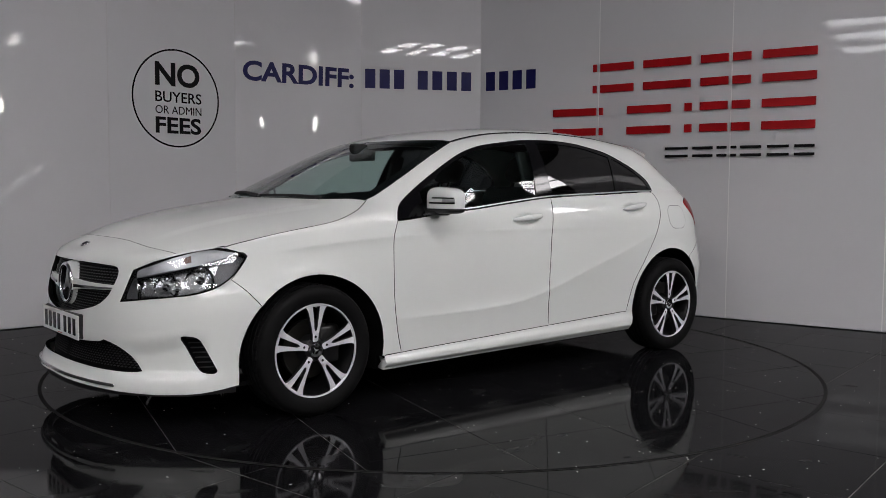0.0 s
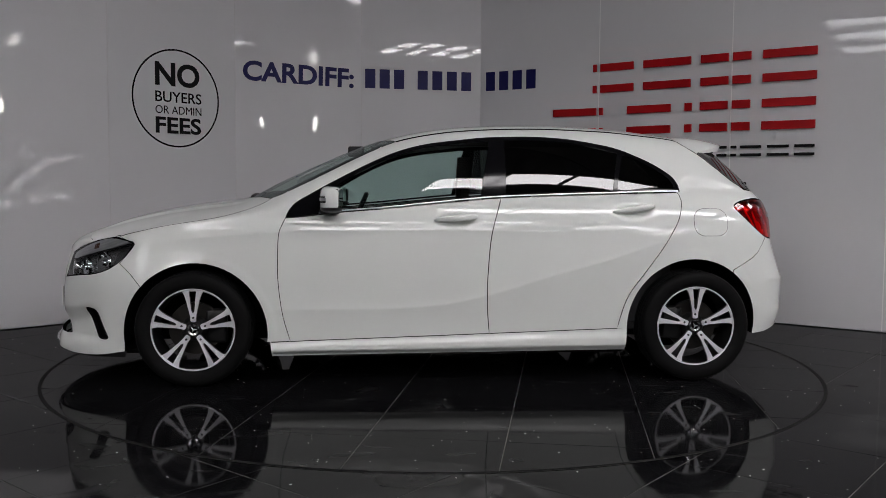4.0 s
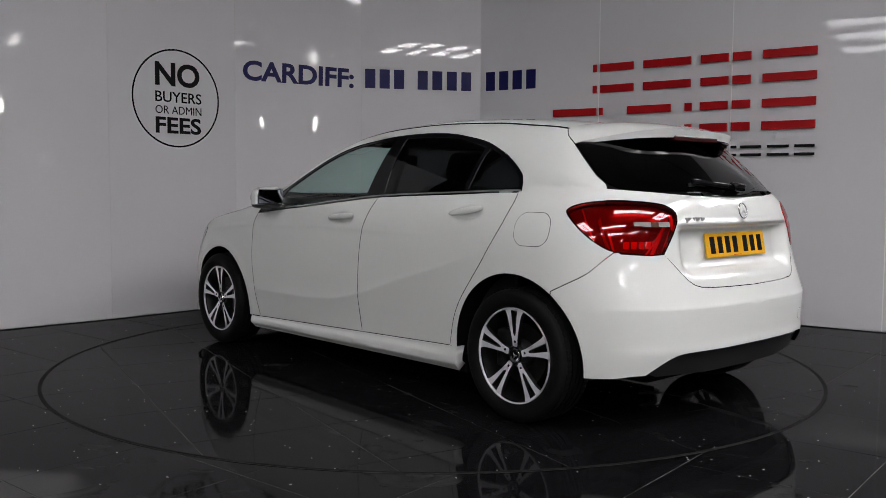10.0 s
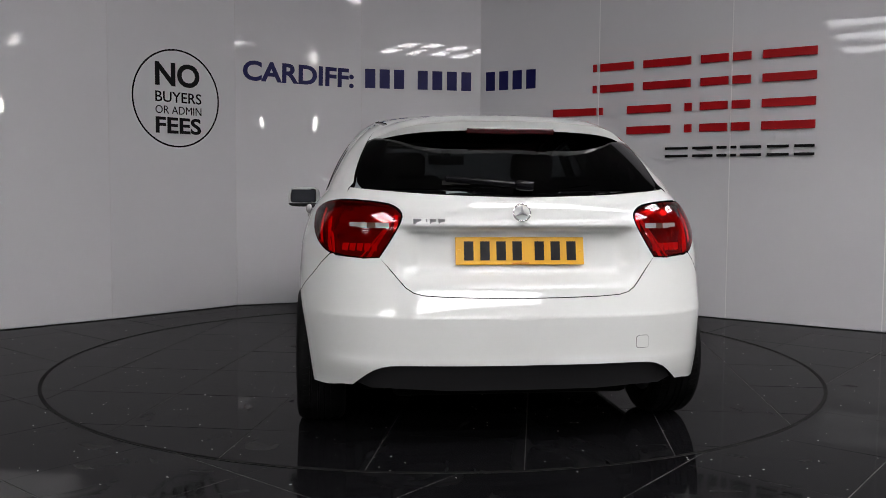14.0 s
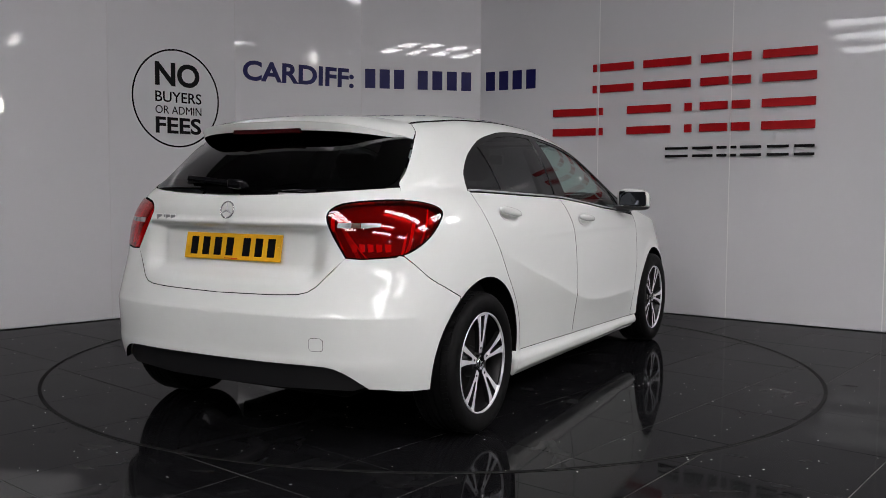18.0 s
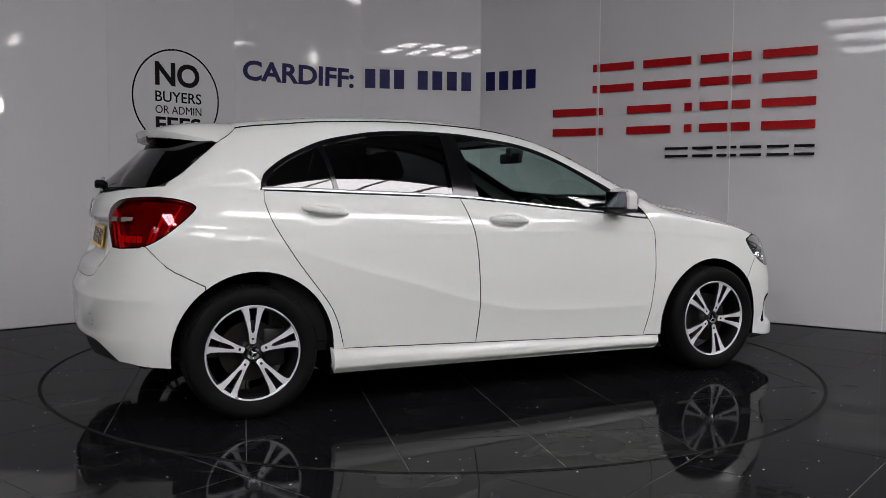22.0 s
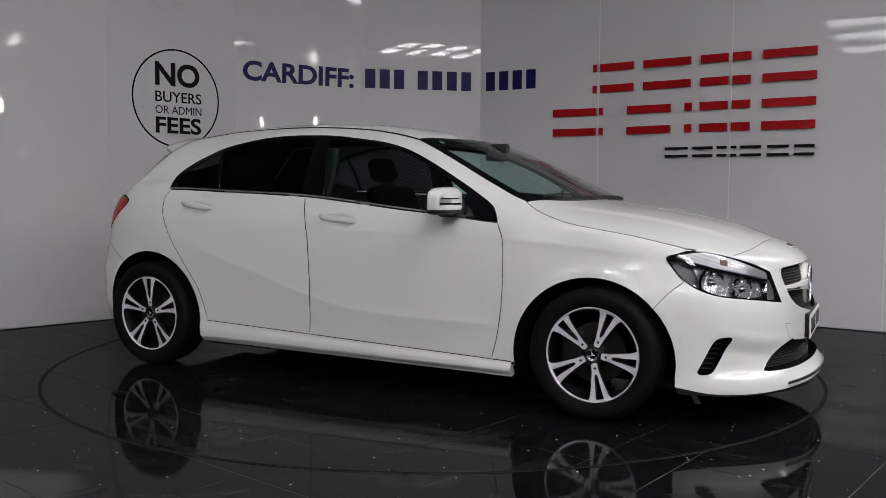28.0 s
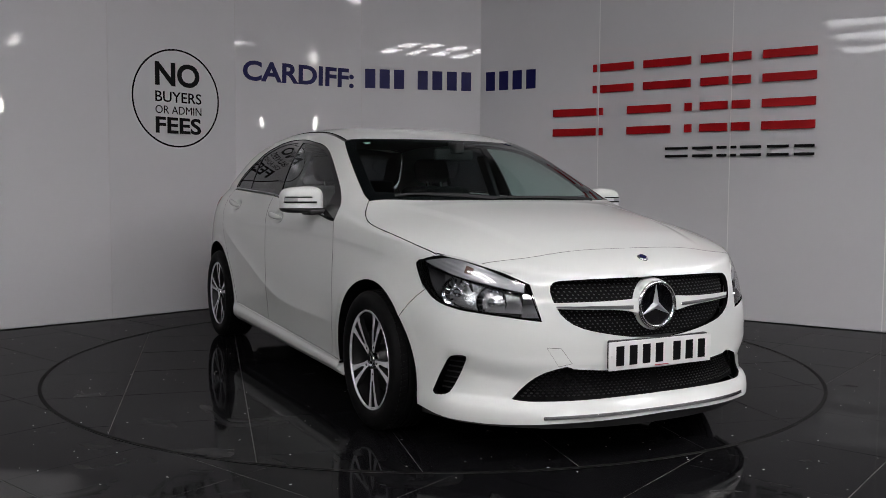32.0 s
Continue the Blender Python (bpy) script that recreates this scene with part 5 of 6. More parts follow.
q = part("bonnet_badge_face", lathe([(0.0, -0.0072), (0.015, -0.0066)], 28), M_BLUELET, car, "", smooth=True)
q.matrix_basis = pose(2.085, 0, float(ZC(2.085)) + 0.002) @ pose(0, 0, 0, 0, 25, 0) @ pose(0, 0, 0, -90, 0, 0)
M_PLATEW = plain("white_plate", (0.78, 0.78, 0.77), 0.3, vary=0.03)
M_PLATEY = plain("yellow_plate", (0.80, 0.42, 0.015), 0.3, vary=0.04)


def number_plate(x, z, mat, facing, label, tilt=0.0):
    ob = part("number_plate", box(-0.006, 0, -0.26, 0.26, -0.0555, 0.0555, 0.0025), mat, car, label)
    ob.matrix_basis = pose(x, 0, z, 0, tilt, 0 if facing > 0 else 180)
    for k, y in enumerate((-0.195, -0.13, -0.065, 0.0, 0.09, 0.155, 0.22)):
        part("bar", box(0, 0.0015, y - 0.031, y + 0.007, -0.038, 0.038), M_BLACKLET, ob)
    part("maker_line", box(0, 0.0012, -0.035, 0.035, -0.0505, -0.0475), M_REDLET, ob)
    for y in (-0.245, 0.245):
        part("screw_cap", box(0, 0.003, y - 0.006, y + 0.006, -0.006, 0.006, 0.002), mat, ob)
    return ob


number_plate(2.210, 0.412, M_PLATEW, 1, "white number plate")
part("plate_holder", box(2.14, 2.2038, -0.248, 0.248, 0.360, 0.472, 0.006), M_BLACKTRIM, car, "black plate holder")
number_plate(-1.925, 0.802, M_PLATEY, -1, "yellow number plate", -11)
torus("tail_badge_ring", 0.034, 0.0035, M_CHROME, car, pose(-1.952, 0, 0.955) @ pose(0, 0, 0, 0, 12, 0) @ pose(0, 0, 0, 0, 0, 90), "chrome ring badge")
badge_arms("tail_badge_arms", 0.034, 0.0036, 0.005, M_SATIN, car, pose(-1.955, 0, 0.955) @ pose(0, 0, 0, 0, 12, 0) @ pose(0, 0, 0, 0, 0, -90))
for k, (y0, y1) in enumerate(((0.395, 0.427), (0.372, 0.379), (0.338, 0.364), (0.303, 0.330))):
    xb = float(shell_xy(a_of_y((y0 + y1) / 2, 0.918, False), 0.918)[0])
    part("model_badge_bar", box(xb - 0.004, xb + 0.01, y0, y1, 0.907, 0.930, 0.002), M_SATIN, car)
wp = part("rear_wiper", box(-0.010, 0.010, -0.03, 0.30, -0.013, 0.013, 0.008, 3), M_GLOSSBLACK, car, "black rear wiper arm", smooth=True)
wp.matrix_basis = pose(-1.905, 0.0, 1.062, 5, 0, -7)
hub = part("wiper_hub", box(-0.03, 0.022, -0.055, 0.02, -0.020, 0.022, 0.012, 3), M_GLOSSBLACK, wp, smooth=True)
part("wiper_blade", box(0.004, 0.012, 0.02, 0.31, -0.028, -0.010, 0.003), M_CABIN, wp)

# tail lamps
TL = outline(ay(curve(LAMP_IN[::-1] + [(0.66, 1.0)]), False) + ax(curve(LAMP_SIDE + [(-1.790, 0.787)], 0.015)) + ay([(0.715, 0.780), (0.68, 0.776), (0.62, 0.771)], False))
M_TAILDARK = plain("dark_red_lens", (0.13, 0.003, 0.005), 0.25, coat=1.0, bump=1.0, bump_scale=40, vary=0.7, vary_scale=18)
M_AMBER = plain("amber_reflector", (0.11, 0.055, 0.04), 0.2, coat=1.0)
M_PALELENS = plain("pale_lens", (0.30, 0.27, 0.26), 0.2, coat=1.0, bump=0.8, bump_scale=70)
M_REDCLEAR = glass("clear_red_lens", (0.86, 0.09, 0.09))
for s in (False, True):
    lamp = side_panel("tail_lamp", TL, M_TAILDARK, car, mode="a", lift=-0.028, gap=0.004, thick=0, sides=(s,), step=0.02, label="red tail lamp with bright inner bands")[0]
    side_panel("lens", TL, M_REDCLEAR, lamp, mode="a", lift=0.003, gap=0.006, thick=0.02, sides=(s,), step=0.02)
    # black seal ring round the tail lamp
    side_panel("dark_edge", TL, M_GAP, lamp, mode="a", lift=-0.002, gap=0.0, thick=0.03, sides=(s,), step=0.03, holes=[shrink(TL, 0.0045)])
    # glowing-red guides: a long one under the top edge that hooks down at the inner end, and a broad one under the clear strip
    def guide(nm, up, low, lift):
        side_panel(nm, outline(up + low[::-1]), M_TAILRED, lamp, mode="a", lift=lift, gap=0, thick=0.008, sides=(s,), step=0.015)

    def run(y0, x1, z0, zm, z1, n=18):
        """From y0 at the tail round to x1 on the side, bowed through zm."""
        a0, a1 = float(a_of_y(y0, z0, False)), float(a_of_x(x1, z1))
        return [(a0 + (a1 - a0) * t, z0 * (1 - t) ** 2 + 2 * (2 * zm - (z0 + z1) / 2) / 2 * t * (1 - t) + z1 * t * t) for t in np.linspace(0, 1, n)]
    guide("light_guide", run(0.497, -1.64, 0.952, 0.980, 0.974), run(0.502, -1.64, 0.941, 0.969, 0.966), -0.010)
    guide("light_guide", ay([(0.487, 0.946), (0.487, 0.92), (0.493, 0.878)], False), ay([(0.500, 0.946), (0.501, 0.92), (0.507, 0.878)], False), -0.010)
    guide("brake_band", run(0.505, -1.76, 0.884, 0.882, 0.878, 12), run(0.520, -1.775, 0.856, 0.856, 0.858, 12), -0.014)
    for k in range(3):
        z = 0.919 + 0.0085 * k
        guide("rib", run(0.512, -1.72, z + 0.0035, z + 0.006 + 0.002 * k, z + 0.0035, 10), run(0.512, -1.72, z, z + 0.0025 + 0.002 * k, z, 10), -0.014)
    for k in range(5):
        guide("facet", ay([(0.572 + 0.030 * k, 0.832), (0.594 + 0.030 * k, 0.830)], False), ay([(0.578 + 0.030 * k, 0.800), (0.596 + 0.030 * k, 0.803)], False), -0.020)
    for y0, y1, mt, nm in ((0.520, 0.572, M_PALELENS, "reversing_light"), (0.574, 0.604, M_AMBER, "indicator"), (0.606, 0.672, M_PALELENS, "reflector")):
        side_panel(nm, ay([(y, 0.911) for y in np.linspace(y0, y1, 6)] + [(y, 0.891 + 0.004 * (y > 0.64)) for y in np.linspace(y1, y0, 6)], False), mt, lamp, mode="a", lift=0.0038, gap=0, thick=0.004, sides=(s,), step=0.02)

# headlamps
HL = outline(ax(curve(HL_UP)) + ax(curve(HL_LOW)))
HL_BAND = outline(ax(curve([(1.70, 0.763), (1.803, 0.777), (1.911, 0.748), (2.0, 0.710), (2.045, 0.684)])) + ax(curve([(2.052, 0.655), (1.98, 0.677), (1.90, 0.700), (1.80, 0.727), (1.70, 0.755)])))
HL_EDGE = outline(ax([(2.052, 0.655), (2.075, 0.645)]) + ax([(2.095, 0.560), (2.060, 0.562)]))
M_LAMPGREY = plain("lamp_inner_grey", (0.66, 0.66, 0.67), 0.16, metal=0.85, bump=0.16, bump_scale=34)
M_BEZEL = plain("lamp_bezel", (0.10, 0.10, 0.105), 0.25, metal=0.4)
M_BAND = plain("lamp_band", (0.40, 0.40, 0.41), 0.32, metal=0.55, bump=0.25, bump_scale=60, vary=0.25, vary_scale=22)
M_FACET = plain("faceted_reflector", (0.80, 0.80, 0.81), 0.07, metal=1.0, bump=0.10, bump_scale=60)
for s in (False, True):
    hl = side_panel("headlamp", HL, M_BEZEL, car, mode="a", lift=-0.060, gap=0.0, thick=0, sides=(s,), step=0.025, label="clear headlamp with chrome reflectors and an upper light band")[0]
    side_panel("lens", HL, M_LENS, hl, mode="a", lift=0.002, gap=0.005, thick=0, sides=(s,), step=0.02)
    # black seal ring round the headlamp
    side_panel("dark_edge", HL, M_GAP, hl, mode="a", lift=-0.001, gap=0.0, thick=0.06, sides=(s,), step=0.05, holes=[shrink(HL, 0.005)])
    side_panel("light_band", HL_BAND, M_BAND, hl, mode="a", lift=-0.007, gap=0, thick=0.03, sides=(s,), step=0.006, dent=lambda P: 0.0007 * np.sin((P[:, 2] + 0.33 * P[:, 0]) * 420))
    side_panel("indicator", outline(ax([(1.868, 0.752), (1.897, 0.741)]) + ax([(1.900, 0.716), (1.871, 0.724)])), M_AMBER, hl, mode="a", lift=-0.005, gap=0, thick=0.01, sides=(s,), step=0.02)
    side_panel("edge_trim", HL_EDGE, M_FACET, hl, mode="a", lift=-0.012, gap=0, thick=0.03, sides=(s,), step=0.02)
    sg = -1 if s else 1
    side_panel("reflector_panel", outline(ax(curve([(1.775, 0.722), (1.862, 0.700), (1.95, 0.676), (2.045, 0.645)], 0.03)) + ax(curve([(2.065, 0.574), (1.95, 0.582), (1.87, 0.600), (1.815, 0.632)], 0.03))), M_LAMPGREY, hl, mode="a", lift=-0.044, gap=0, thick=0.01, sides=(s,), step=0.02)
    for x, z, r, nm in ((1.858, 0.650, 0.060, "main_reflector"), (1.980, 0.618, 0.056, "dip_reflector")):
        at = float(shell_xy(a_of_x(x, z), z)[1])
        nrm = shell_normal(np.array([[x, at, z]]))[0]
        m = Matrix.Translation((x - nrm[0] * 0.034, sg * (at - nrm[1] * 0.034), z - nrm[2] * 0.034)) @ Vector((nrm[0] * 0.8 + 0.35, sg * nrm[1] * 0.8, 0)).to_track_quat("-Y", "Z").to_matrix().to_4x4()
        bowl = part(nm, lathe([(r * 0.22, 0.030), (r * 0.55, 0.022), (r * 0.85, 0.006), (r, -0.003), (r * 1.06, -0.003), (r * 1.08, 0.012)], 32), M_FACET, hl, smooth=True, angle=35)
        bowl.matrix_basis = m
        bulb = part("bulb_shield", lathe([(0.0, -0.008), (r * 0.2, -0.006), (r * 0.30, 0.004), (r * 0.30, 0.030)], 20), M_CHROME, bowl, smooth=True, angle=40)
        for k in range(12):
            rib = part("reflector_rib", box(-0.0012, 0.0012, 0.0, 0.014, r * 0.5, r * 0.96), M_FACET, bowl)
            rib.matrix_basis = pose(0, 0.004, 0, 0, 30 * k + 15, 0)
    side_panel("divider", outline(ax(curve([(1.69, 0.752), (1.80, 0.724), (1.90, 0.697), (1.98, 0.674), (2.052, 0.652)]))) + outline(ax(curve([(2.052, 0.645), (1.98, 0.667), (1.90, 0.690), (1.80, 0.717), (1.69, 0.746)]))), M_GLOSSBLACK, hl, mode="a", lift=-0.008, gap=0, thick=0.03, sides=(s,), step=0.03)

# mirrors
for s in (1, -1):
    bm = bmesh.new()
    bmesh.ops.create_uvsphere(bm, u_segments=32, v_segments=20, radius=1)
    for v in bm.verts:
        x, y, z = v.co
        x, y, z = (np.sign(c) * abs(c) ** 0.62 for c in (x, y, z))
        top = 1 - 0.16 * (y * s + 1) / 2 if z > 0 else 1
        z = -abs(z) ** 0.45 * 0.93 if z < 0 else z
        v.co = (0.060 * x - 0.018 * (y * s), 0.102 * y, 0.072 * z * top)
    cap_bm = bm.copy()
    bmesh.ops.bisect_plane(cap_bm, geom=cap_bm.verts[:] + cap_bm.edges[:] + cap_bm.faces[:], plane_co=(0, 0, -0.040), plane_no=(0, 0, 1), clear_inner=True)
    bmesh.ops.bisect_plane(cap_bm, geom=cap_bm.verts[:] + cap_bm.edges[:] + cap_bm.faces[:], plane_co=(-0.046, 0, 0), plane_no=(1, 0, 0), clear_inner=True)
    bmesh.ops.bisect_plane(bm, geom=bm.verts[:] + bm.edges[:] + bm.faces[:], plane_co=(0, 0, -0.042), plane_no=(0, 0, 1), clear_outer=True)
    bmesh.ops.holes_fill(bm, edges=bm.edges)
    lip = [e for e in cap_bm.edges if e.is_boundary and all(v.co.x < -0.045 for v in e.verts)]
    ext = bmesh.ops.extrude_edge_only(cap_bm, edges=lip)
    for v in ext["geom"]:
        if isinstance(v, bmesh.types.BMVert):
            v.co = (v.co.x - 0.002, v.co.y * 0.86, v.co.z * 0.84)
    m = part("wing_mirror", cap_bm, M_PAINT, car, "white door mirror with a black foot and a side indicator", smooth=True)
    m.matrix_basis = pose(0.630, s * 0.942, 0.988, 0, 0, s * -6)
    part("mirror_base", bm, M_BLACKTRIM, m, smooth=True)
    part("mirror_back", box(-0.046, -0.03, -0.084, 0.084, -0.039, 0.054, 0.014, 3), M_BLACKTRIM, m, smooth=True)
    # mirror coloured dark, in place of dark surroundings to reflect
    part("mirror_glass", box(-0.0500, -0.0462, -0.078, 0.078, -0.034, 0.048, 0.001), plain("darkened_mirror", (0.13, 0.14, 0.16), 0.01, metal=1.0), m, "mirror glass")
    # lamp strip and slots wrapped round the outer corner of the cap
    for nm, f0, f1, z0, z1, mt, out in (("slot", -8, 62, 0.010, 0.016, M_GLOSSBLACK, 0.0012), ("indicator", 14, 66, -0.008, 0.010, M_BAND, 0.0022), ("slot", -20, 66, -0.016, -0.008, M_GLOSSBLACK, 0.0012)):
        n = 14
        bmq = bmesh.new()
        rows = []
        for k in range(n + 1):
            f = radians(f0 + (f1 - f0) * k / n)
            cx, cy = math.cos(f) ** 0.62, math.copysign(abs(math.sin(f)) ** 0.62, f)
            px, py = 0.060 * cx - 0.018 * cy, 0.102 * cy
            ox, oy = out * math.cos(f) * 1.6, out * math.sin(f) * 1.6
            rows.append([bmq.verts.new((px + ox, s * (py + oy), z0)), bmq.verts.new((px + ox, s * (py + oy), z1)), bmq.verts.new((px - 0.010, s * (py - 0.006 * cy), z1)), bmq.verts.new((px - 0.010, s * (py - 0.006 * cy), z0))])
        for r0, r1 in zip(rows, rows[1:]):
            for e in range(4):
                bmq.faces.new((r0[e], r1[e], r1[(e + 1) % 4], r0[(e + 1) % 4]))
        bmq.faces.new(rows[0])
        bmq.faces.new(rows[-1][::-1])
        bmesh.ops.recalc_face_normals(bmq, faces=bmq.faces)
        part(nm, bmq, mt, m)
    foot = part("mirror_foot", box(-0.05, 0.055, -0.085, 0.085, -0.015, 0.015, 0.012, 3), M_BLACKTRIM, m, smooth=True)
    foot.matrix_basis = pose(0.010, s * -0.10, -0.055, s * -5, 0, 0)

# door handles
M_HANDLE = M_PAINT
for (x, z), door, lean in (((-0.025, 0.890), fd, 5), ((-1.000, 0.943), rd, 8)):
    for k, s in ((0, 1), (1, -1)):
        y = float(shell_xy(a_of_x(x, z), z)[1])
        bm = bmesh.new()
        bmesh.ops.create_uvsphere(bm, u_segments=24, v_segments=12, radius=1)
        for v in bm.verts:
            px, py, pz = v.co
            t = (px + 1) / 2
            v.co = (0.118 * np.sign(px) * abs(px) ** 0.8, 0.014 * py + 0.012 * (1 - px * px), (0.021 - 0.007 * t) * np.sign(pz) * abs(pz) ** 0.8)
        h = part("handle", bm, M_HANDLE, door[k], "white pull handle", smooth=True)
        h.matrix_basis = pose(x, s * (y + 0.012), z, 0, lean, 0) @ Matrix.Diagonal((1, s, 1, 1))

# wheels
M_BARREL = plain("dark_barrel", (0.006, 0.006, 0.0065), 0.4)


def spoke_bm():
    half = [(0.040, 0.006), (0.046, 0.0145), (0.075, 0.0165), (0.13, 0.0285), (0.175, 0.0405), (0.194, 0.050), (0.207, 0.062)]
    lo, hi = [(r, -t) for r, t in half], [(r, t) for r, t in half[::-1]]
    poly = outline(curve(lo, 0.012), [(0.211, q) for q in np.linspace(-0.052, 0.052, 6)], curve(hi, 0.012))
    slot = [(r, t) for r, t in curve([(0.088, 0.0), (0.100, -0.0075), (0.15, -0.0125), (0.203, -0.019)], 0.012)] + [(r, t) for r, t in curve([(0.203, 0.019), (0.15, 0.0125), (0.100, 0.0075), (0.090, 0.001)], 0.012)]
    bolt = [(0.063 + 0.0062 * math.cos(a), 0.0062 * math.sin(a)) for a in np.linspace(0, 2 * math.pi, 13)[:-1]]
    V, F = triangulate(poly, 0.02, (1, 1), [slot, bolt])
    bm = bmesh.new()

    def depth(r):
        return 0.078 + 0.010 * math.sin(min(1, max(0, (r - 0.04) / 0.17)) * math.pi * 0.5)
    vs = [bm.verts.new((q[0], depth(q[0]), q[1])) for q in V]
    fs = [bm.faces.new([vs[i] for i in f]) for f in F]
    r = bmesh.ops.extrude_face_region(bm, geom=fs)
    bmesh.ops.translate(bm, vec=(0, -0.022, 0), verts=[v for v in r["geom"] if isinstance(v, bmesh.types.BMVert)])
    bmesh.ops.recalc_face_normals(bm, faces=bm.faces)
    for f in bm.faces:
        f.material_index = 0 if f.normal.y > 0.6 else 1
    return bm


tyre_prof = [(0.212, 0.082), (0.222, 0.094), (0.250, 0.1035), (0.278, 0.1045), (0.298, 0.098), (0.309, 0.086), (0.3145, 0.068), (0.3155, 0.050), (0.308, 0.0485), (0.308, 0.0415), (0.316, 0.040), (0.3165, 0.017), (0.308, 0.0155), (0.308, 0.0085), (0.3165, 0.007)]
tyre_prof = [(0.212 + (r - 0.212) * 0.875, d) for r, d in tyre_prof]
tyre_prof = tyre_prof + [(r, -d) for r, d in tyre_prof[::-1]]
SPIN = {(1.35, 1): 36, (-1.35, 1): 36, (1.35, -1): 12, (-1.35, -1): 36}


def build_wheel(x, s):
    w = part("wheel", lathe([(0.200, -0.085), (0.196, 0.03), (0.203, 0.070), (0.207, 0.080)], 64), M_BARREL, car, "five twin-spoke alloy wheel in black and bright metal", smooth=True)
    w.matrix_basis = pose(x, s * 0.792, 0.3040) @ pose(0, 0, 0, 0, 0, 0 if s > 0 else 180) @ pose(0, 0, 0, 0, SPIN[(x, s)], 0)
    t = part("tyre", lathe(tyre_prof, 96), M_RUBBER, w, "black rubber tyre", smooth=True, angle=40)
    blk = bmesh.new()
    n = 72
    for k in range(n):
        a = 2 * math.pi * k / n
        for d in (0.062, -0.062):
            g = bmesh.ops.create_cube(blk, size=1)
            for v in g["verts"]:
                px, py, pz = v.co
                r = 0.2990 + pz * 0.009
                th = a + px * 0.0135 / 0.31 * 1.25 + py * 0.02
                v.co = (r * math.cos(th), d + py * 0.028 * (1 if d > 0 else -1), r * math.sin(th))
    tagged(part("tread", blk, M_RUBBER, t), kind="stuff")
    for nm, r in (("rim", 0.2125),):
        part(nm, lathe([(0.2085, 0.086), (0.2100, 0.0935), (0.2150, 0.0945), (0.2175, 0.090), (0.216, 0.080)], 72), M_ALLOY, w, "bright machined rim", smooth=True, angle=45)
    for k in range(5):
        sp_ = part("spoke", spoke_bm(), [M_ALLOY, M_BARREL], w)
        sp_.matrix_basis = pose(0, 0, 0, 0, 90 + 72 * k, 0)
        nut = part("wheel_bolt", lathe([(0.0, 0.066), (0.005, 0.066), (0.006, 0.06)], 8), M_BARREL, w)
        nut.matrix_basis = pose(0, 0, 0, 0, 90 + 72 * k, 0) @ pose(0.063, 0, 0)
    part("hub", lathe([(0.0, 0.060), (0.046, 0.060), (0.062, 0.045), (0.075, 0.0)], 36), M_BARREL, w, smooth=True, angle=40)
    cap = part("hub_cap", lathe([(0.0, 0.0800), (0.019, 0.0800), (0.0235, 0.0825), (0.030, 0.0835), (0.033, 0.078), (0.034, 0.055)], 36), [M_CHROME], w, "round bright hub cap", smooth=True, angle=35)
    part("cap_face", lathe([(0.0, 0.0808), (0.0185, 0.0808)], 28), M_GLOSSBLACK, cap)
    badge_arms("cap_arms", 0.0185, 0.0022, 0.003, M_SATIN, cap, pose(0, 0.0812, 0) @ pose(0, 0, 0, 0, 0, 180))
    brake = part("brake_disc", lathe([(0.06, 0.022), (0.138, 0.022), (0.138, -0.004), (0.06, -0.004)], 48), M_DISC, w, smooth=True, angle=30)
    return w


for x in (1.35, -1.35):
    for s in (1, -1):
        build_wheel(x, s)
        cal = part("brake_caliper", box(-0.055, 0.055, -0.03, 0.03, -0.09, 0.09, 0.015, 2), M_BARREL, car, smooth=True)
        cal.matrix_basis = pose(x - (0.11 if x > 0 else -0.11), s * 0.792, 0.315, 0, 0, 0)

# arches and underside
for cx, cz, r in ((1.34, 0.28, 0.380), (-1.335, 0.305, 0.374)):
    for s in (1, -1):
        V, F = [], []
        n = 22
        for i in range(n + 1):
            a = radians(-8 + 196 * i / n)
            px, pz = cx + r * math.cos(a), cz + r * math.sin(a)
            yo = float(shell_xy(a_of_x(px, max(pz, 0.16)), max(pz, 0.16))[1]) - 0.010
            V += [(px, s * 0.50, pz), (px, s * yo, pz)]
        k = len(V)
        V.append((cx, s * 0.50, cz))
        for i in range(n):
            F += [(2 * i, 2 * i + 1, 2 * i + 3, 2 * i + 2), (k, 2 * i, 2 * i + 2)]
        mesh_object("arch_liner", V, F, [M_UNDER], True, car)
for x in (1.35, -1.35):
    part("axle_beam", box(x - 0.14, x + 0.14, -0.64, 0.64, 0.15, 0.30, 0.03), M_UNDER, car)


def tray(name, a0, a1, z, inset, x_in):
    """Flat closing panel under the nose or tail, drawn in from the body's outline."""
    x, y = shell_xy(np.linspace(a0, a1, 18), np.full(18, z))
    half = [(px - math.copysign(inset, x_in), max(py - inset, 0.0)) for px, py in zip(x, y)]
    ring = [(x_in, half[0][1])] + half + [(px, -py) for px, py in half[-2::-1]] + [(x_in, -half[0][1])]
    bm = bmesh.new()
    f = bm.faces.new([bm.verts.new((px, py, z)) for px, py in ring])
    g = bmesh.ops.extrude_face_region(bm, geom=[f])
    bmesh.ops.translate(bm, vec=(0, 0, 0.02), verts=[v for v in g["geom"] if isinstance(v, bmesh.types.BMVert)])
    bmesh.ops.recalc_face_normals(bm, faces=bm.faces)
    return part(name, bm, M_UNDER, car)


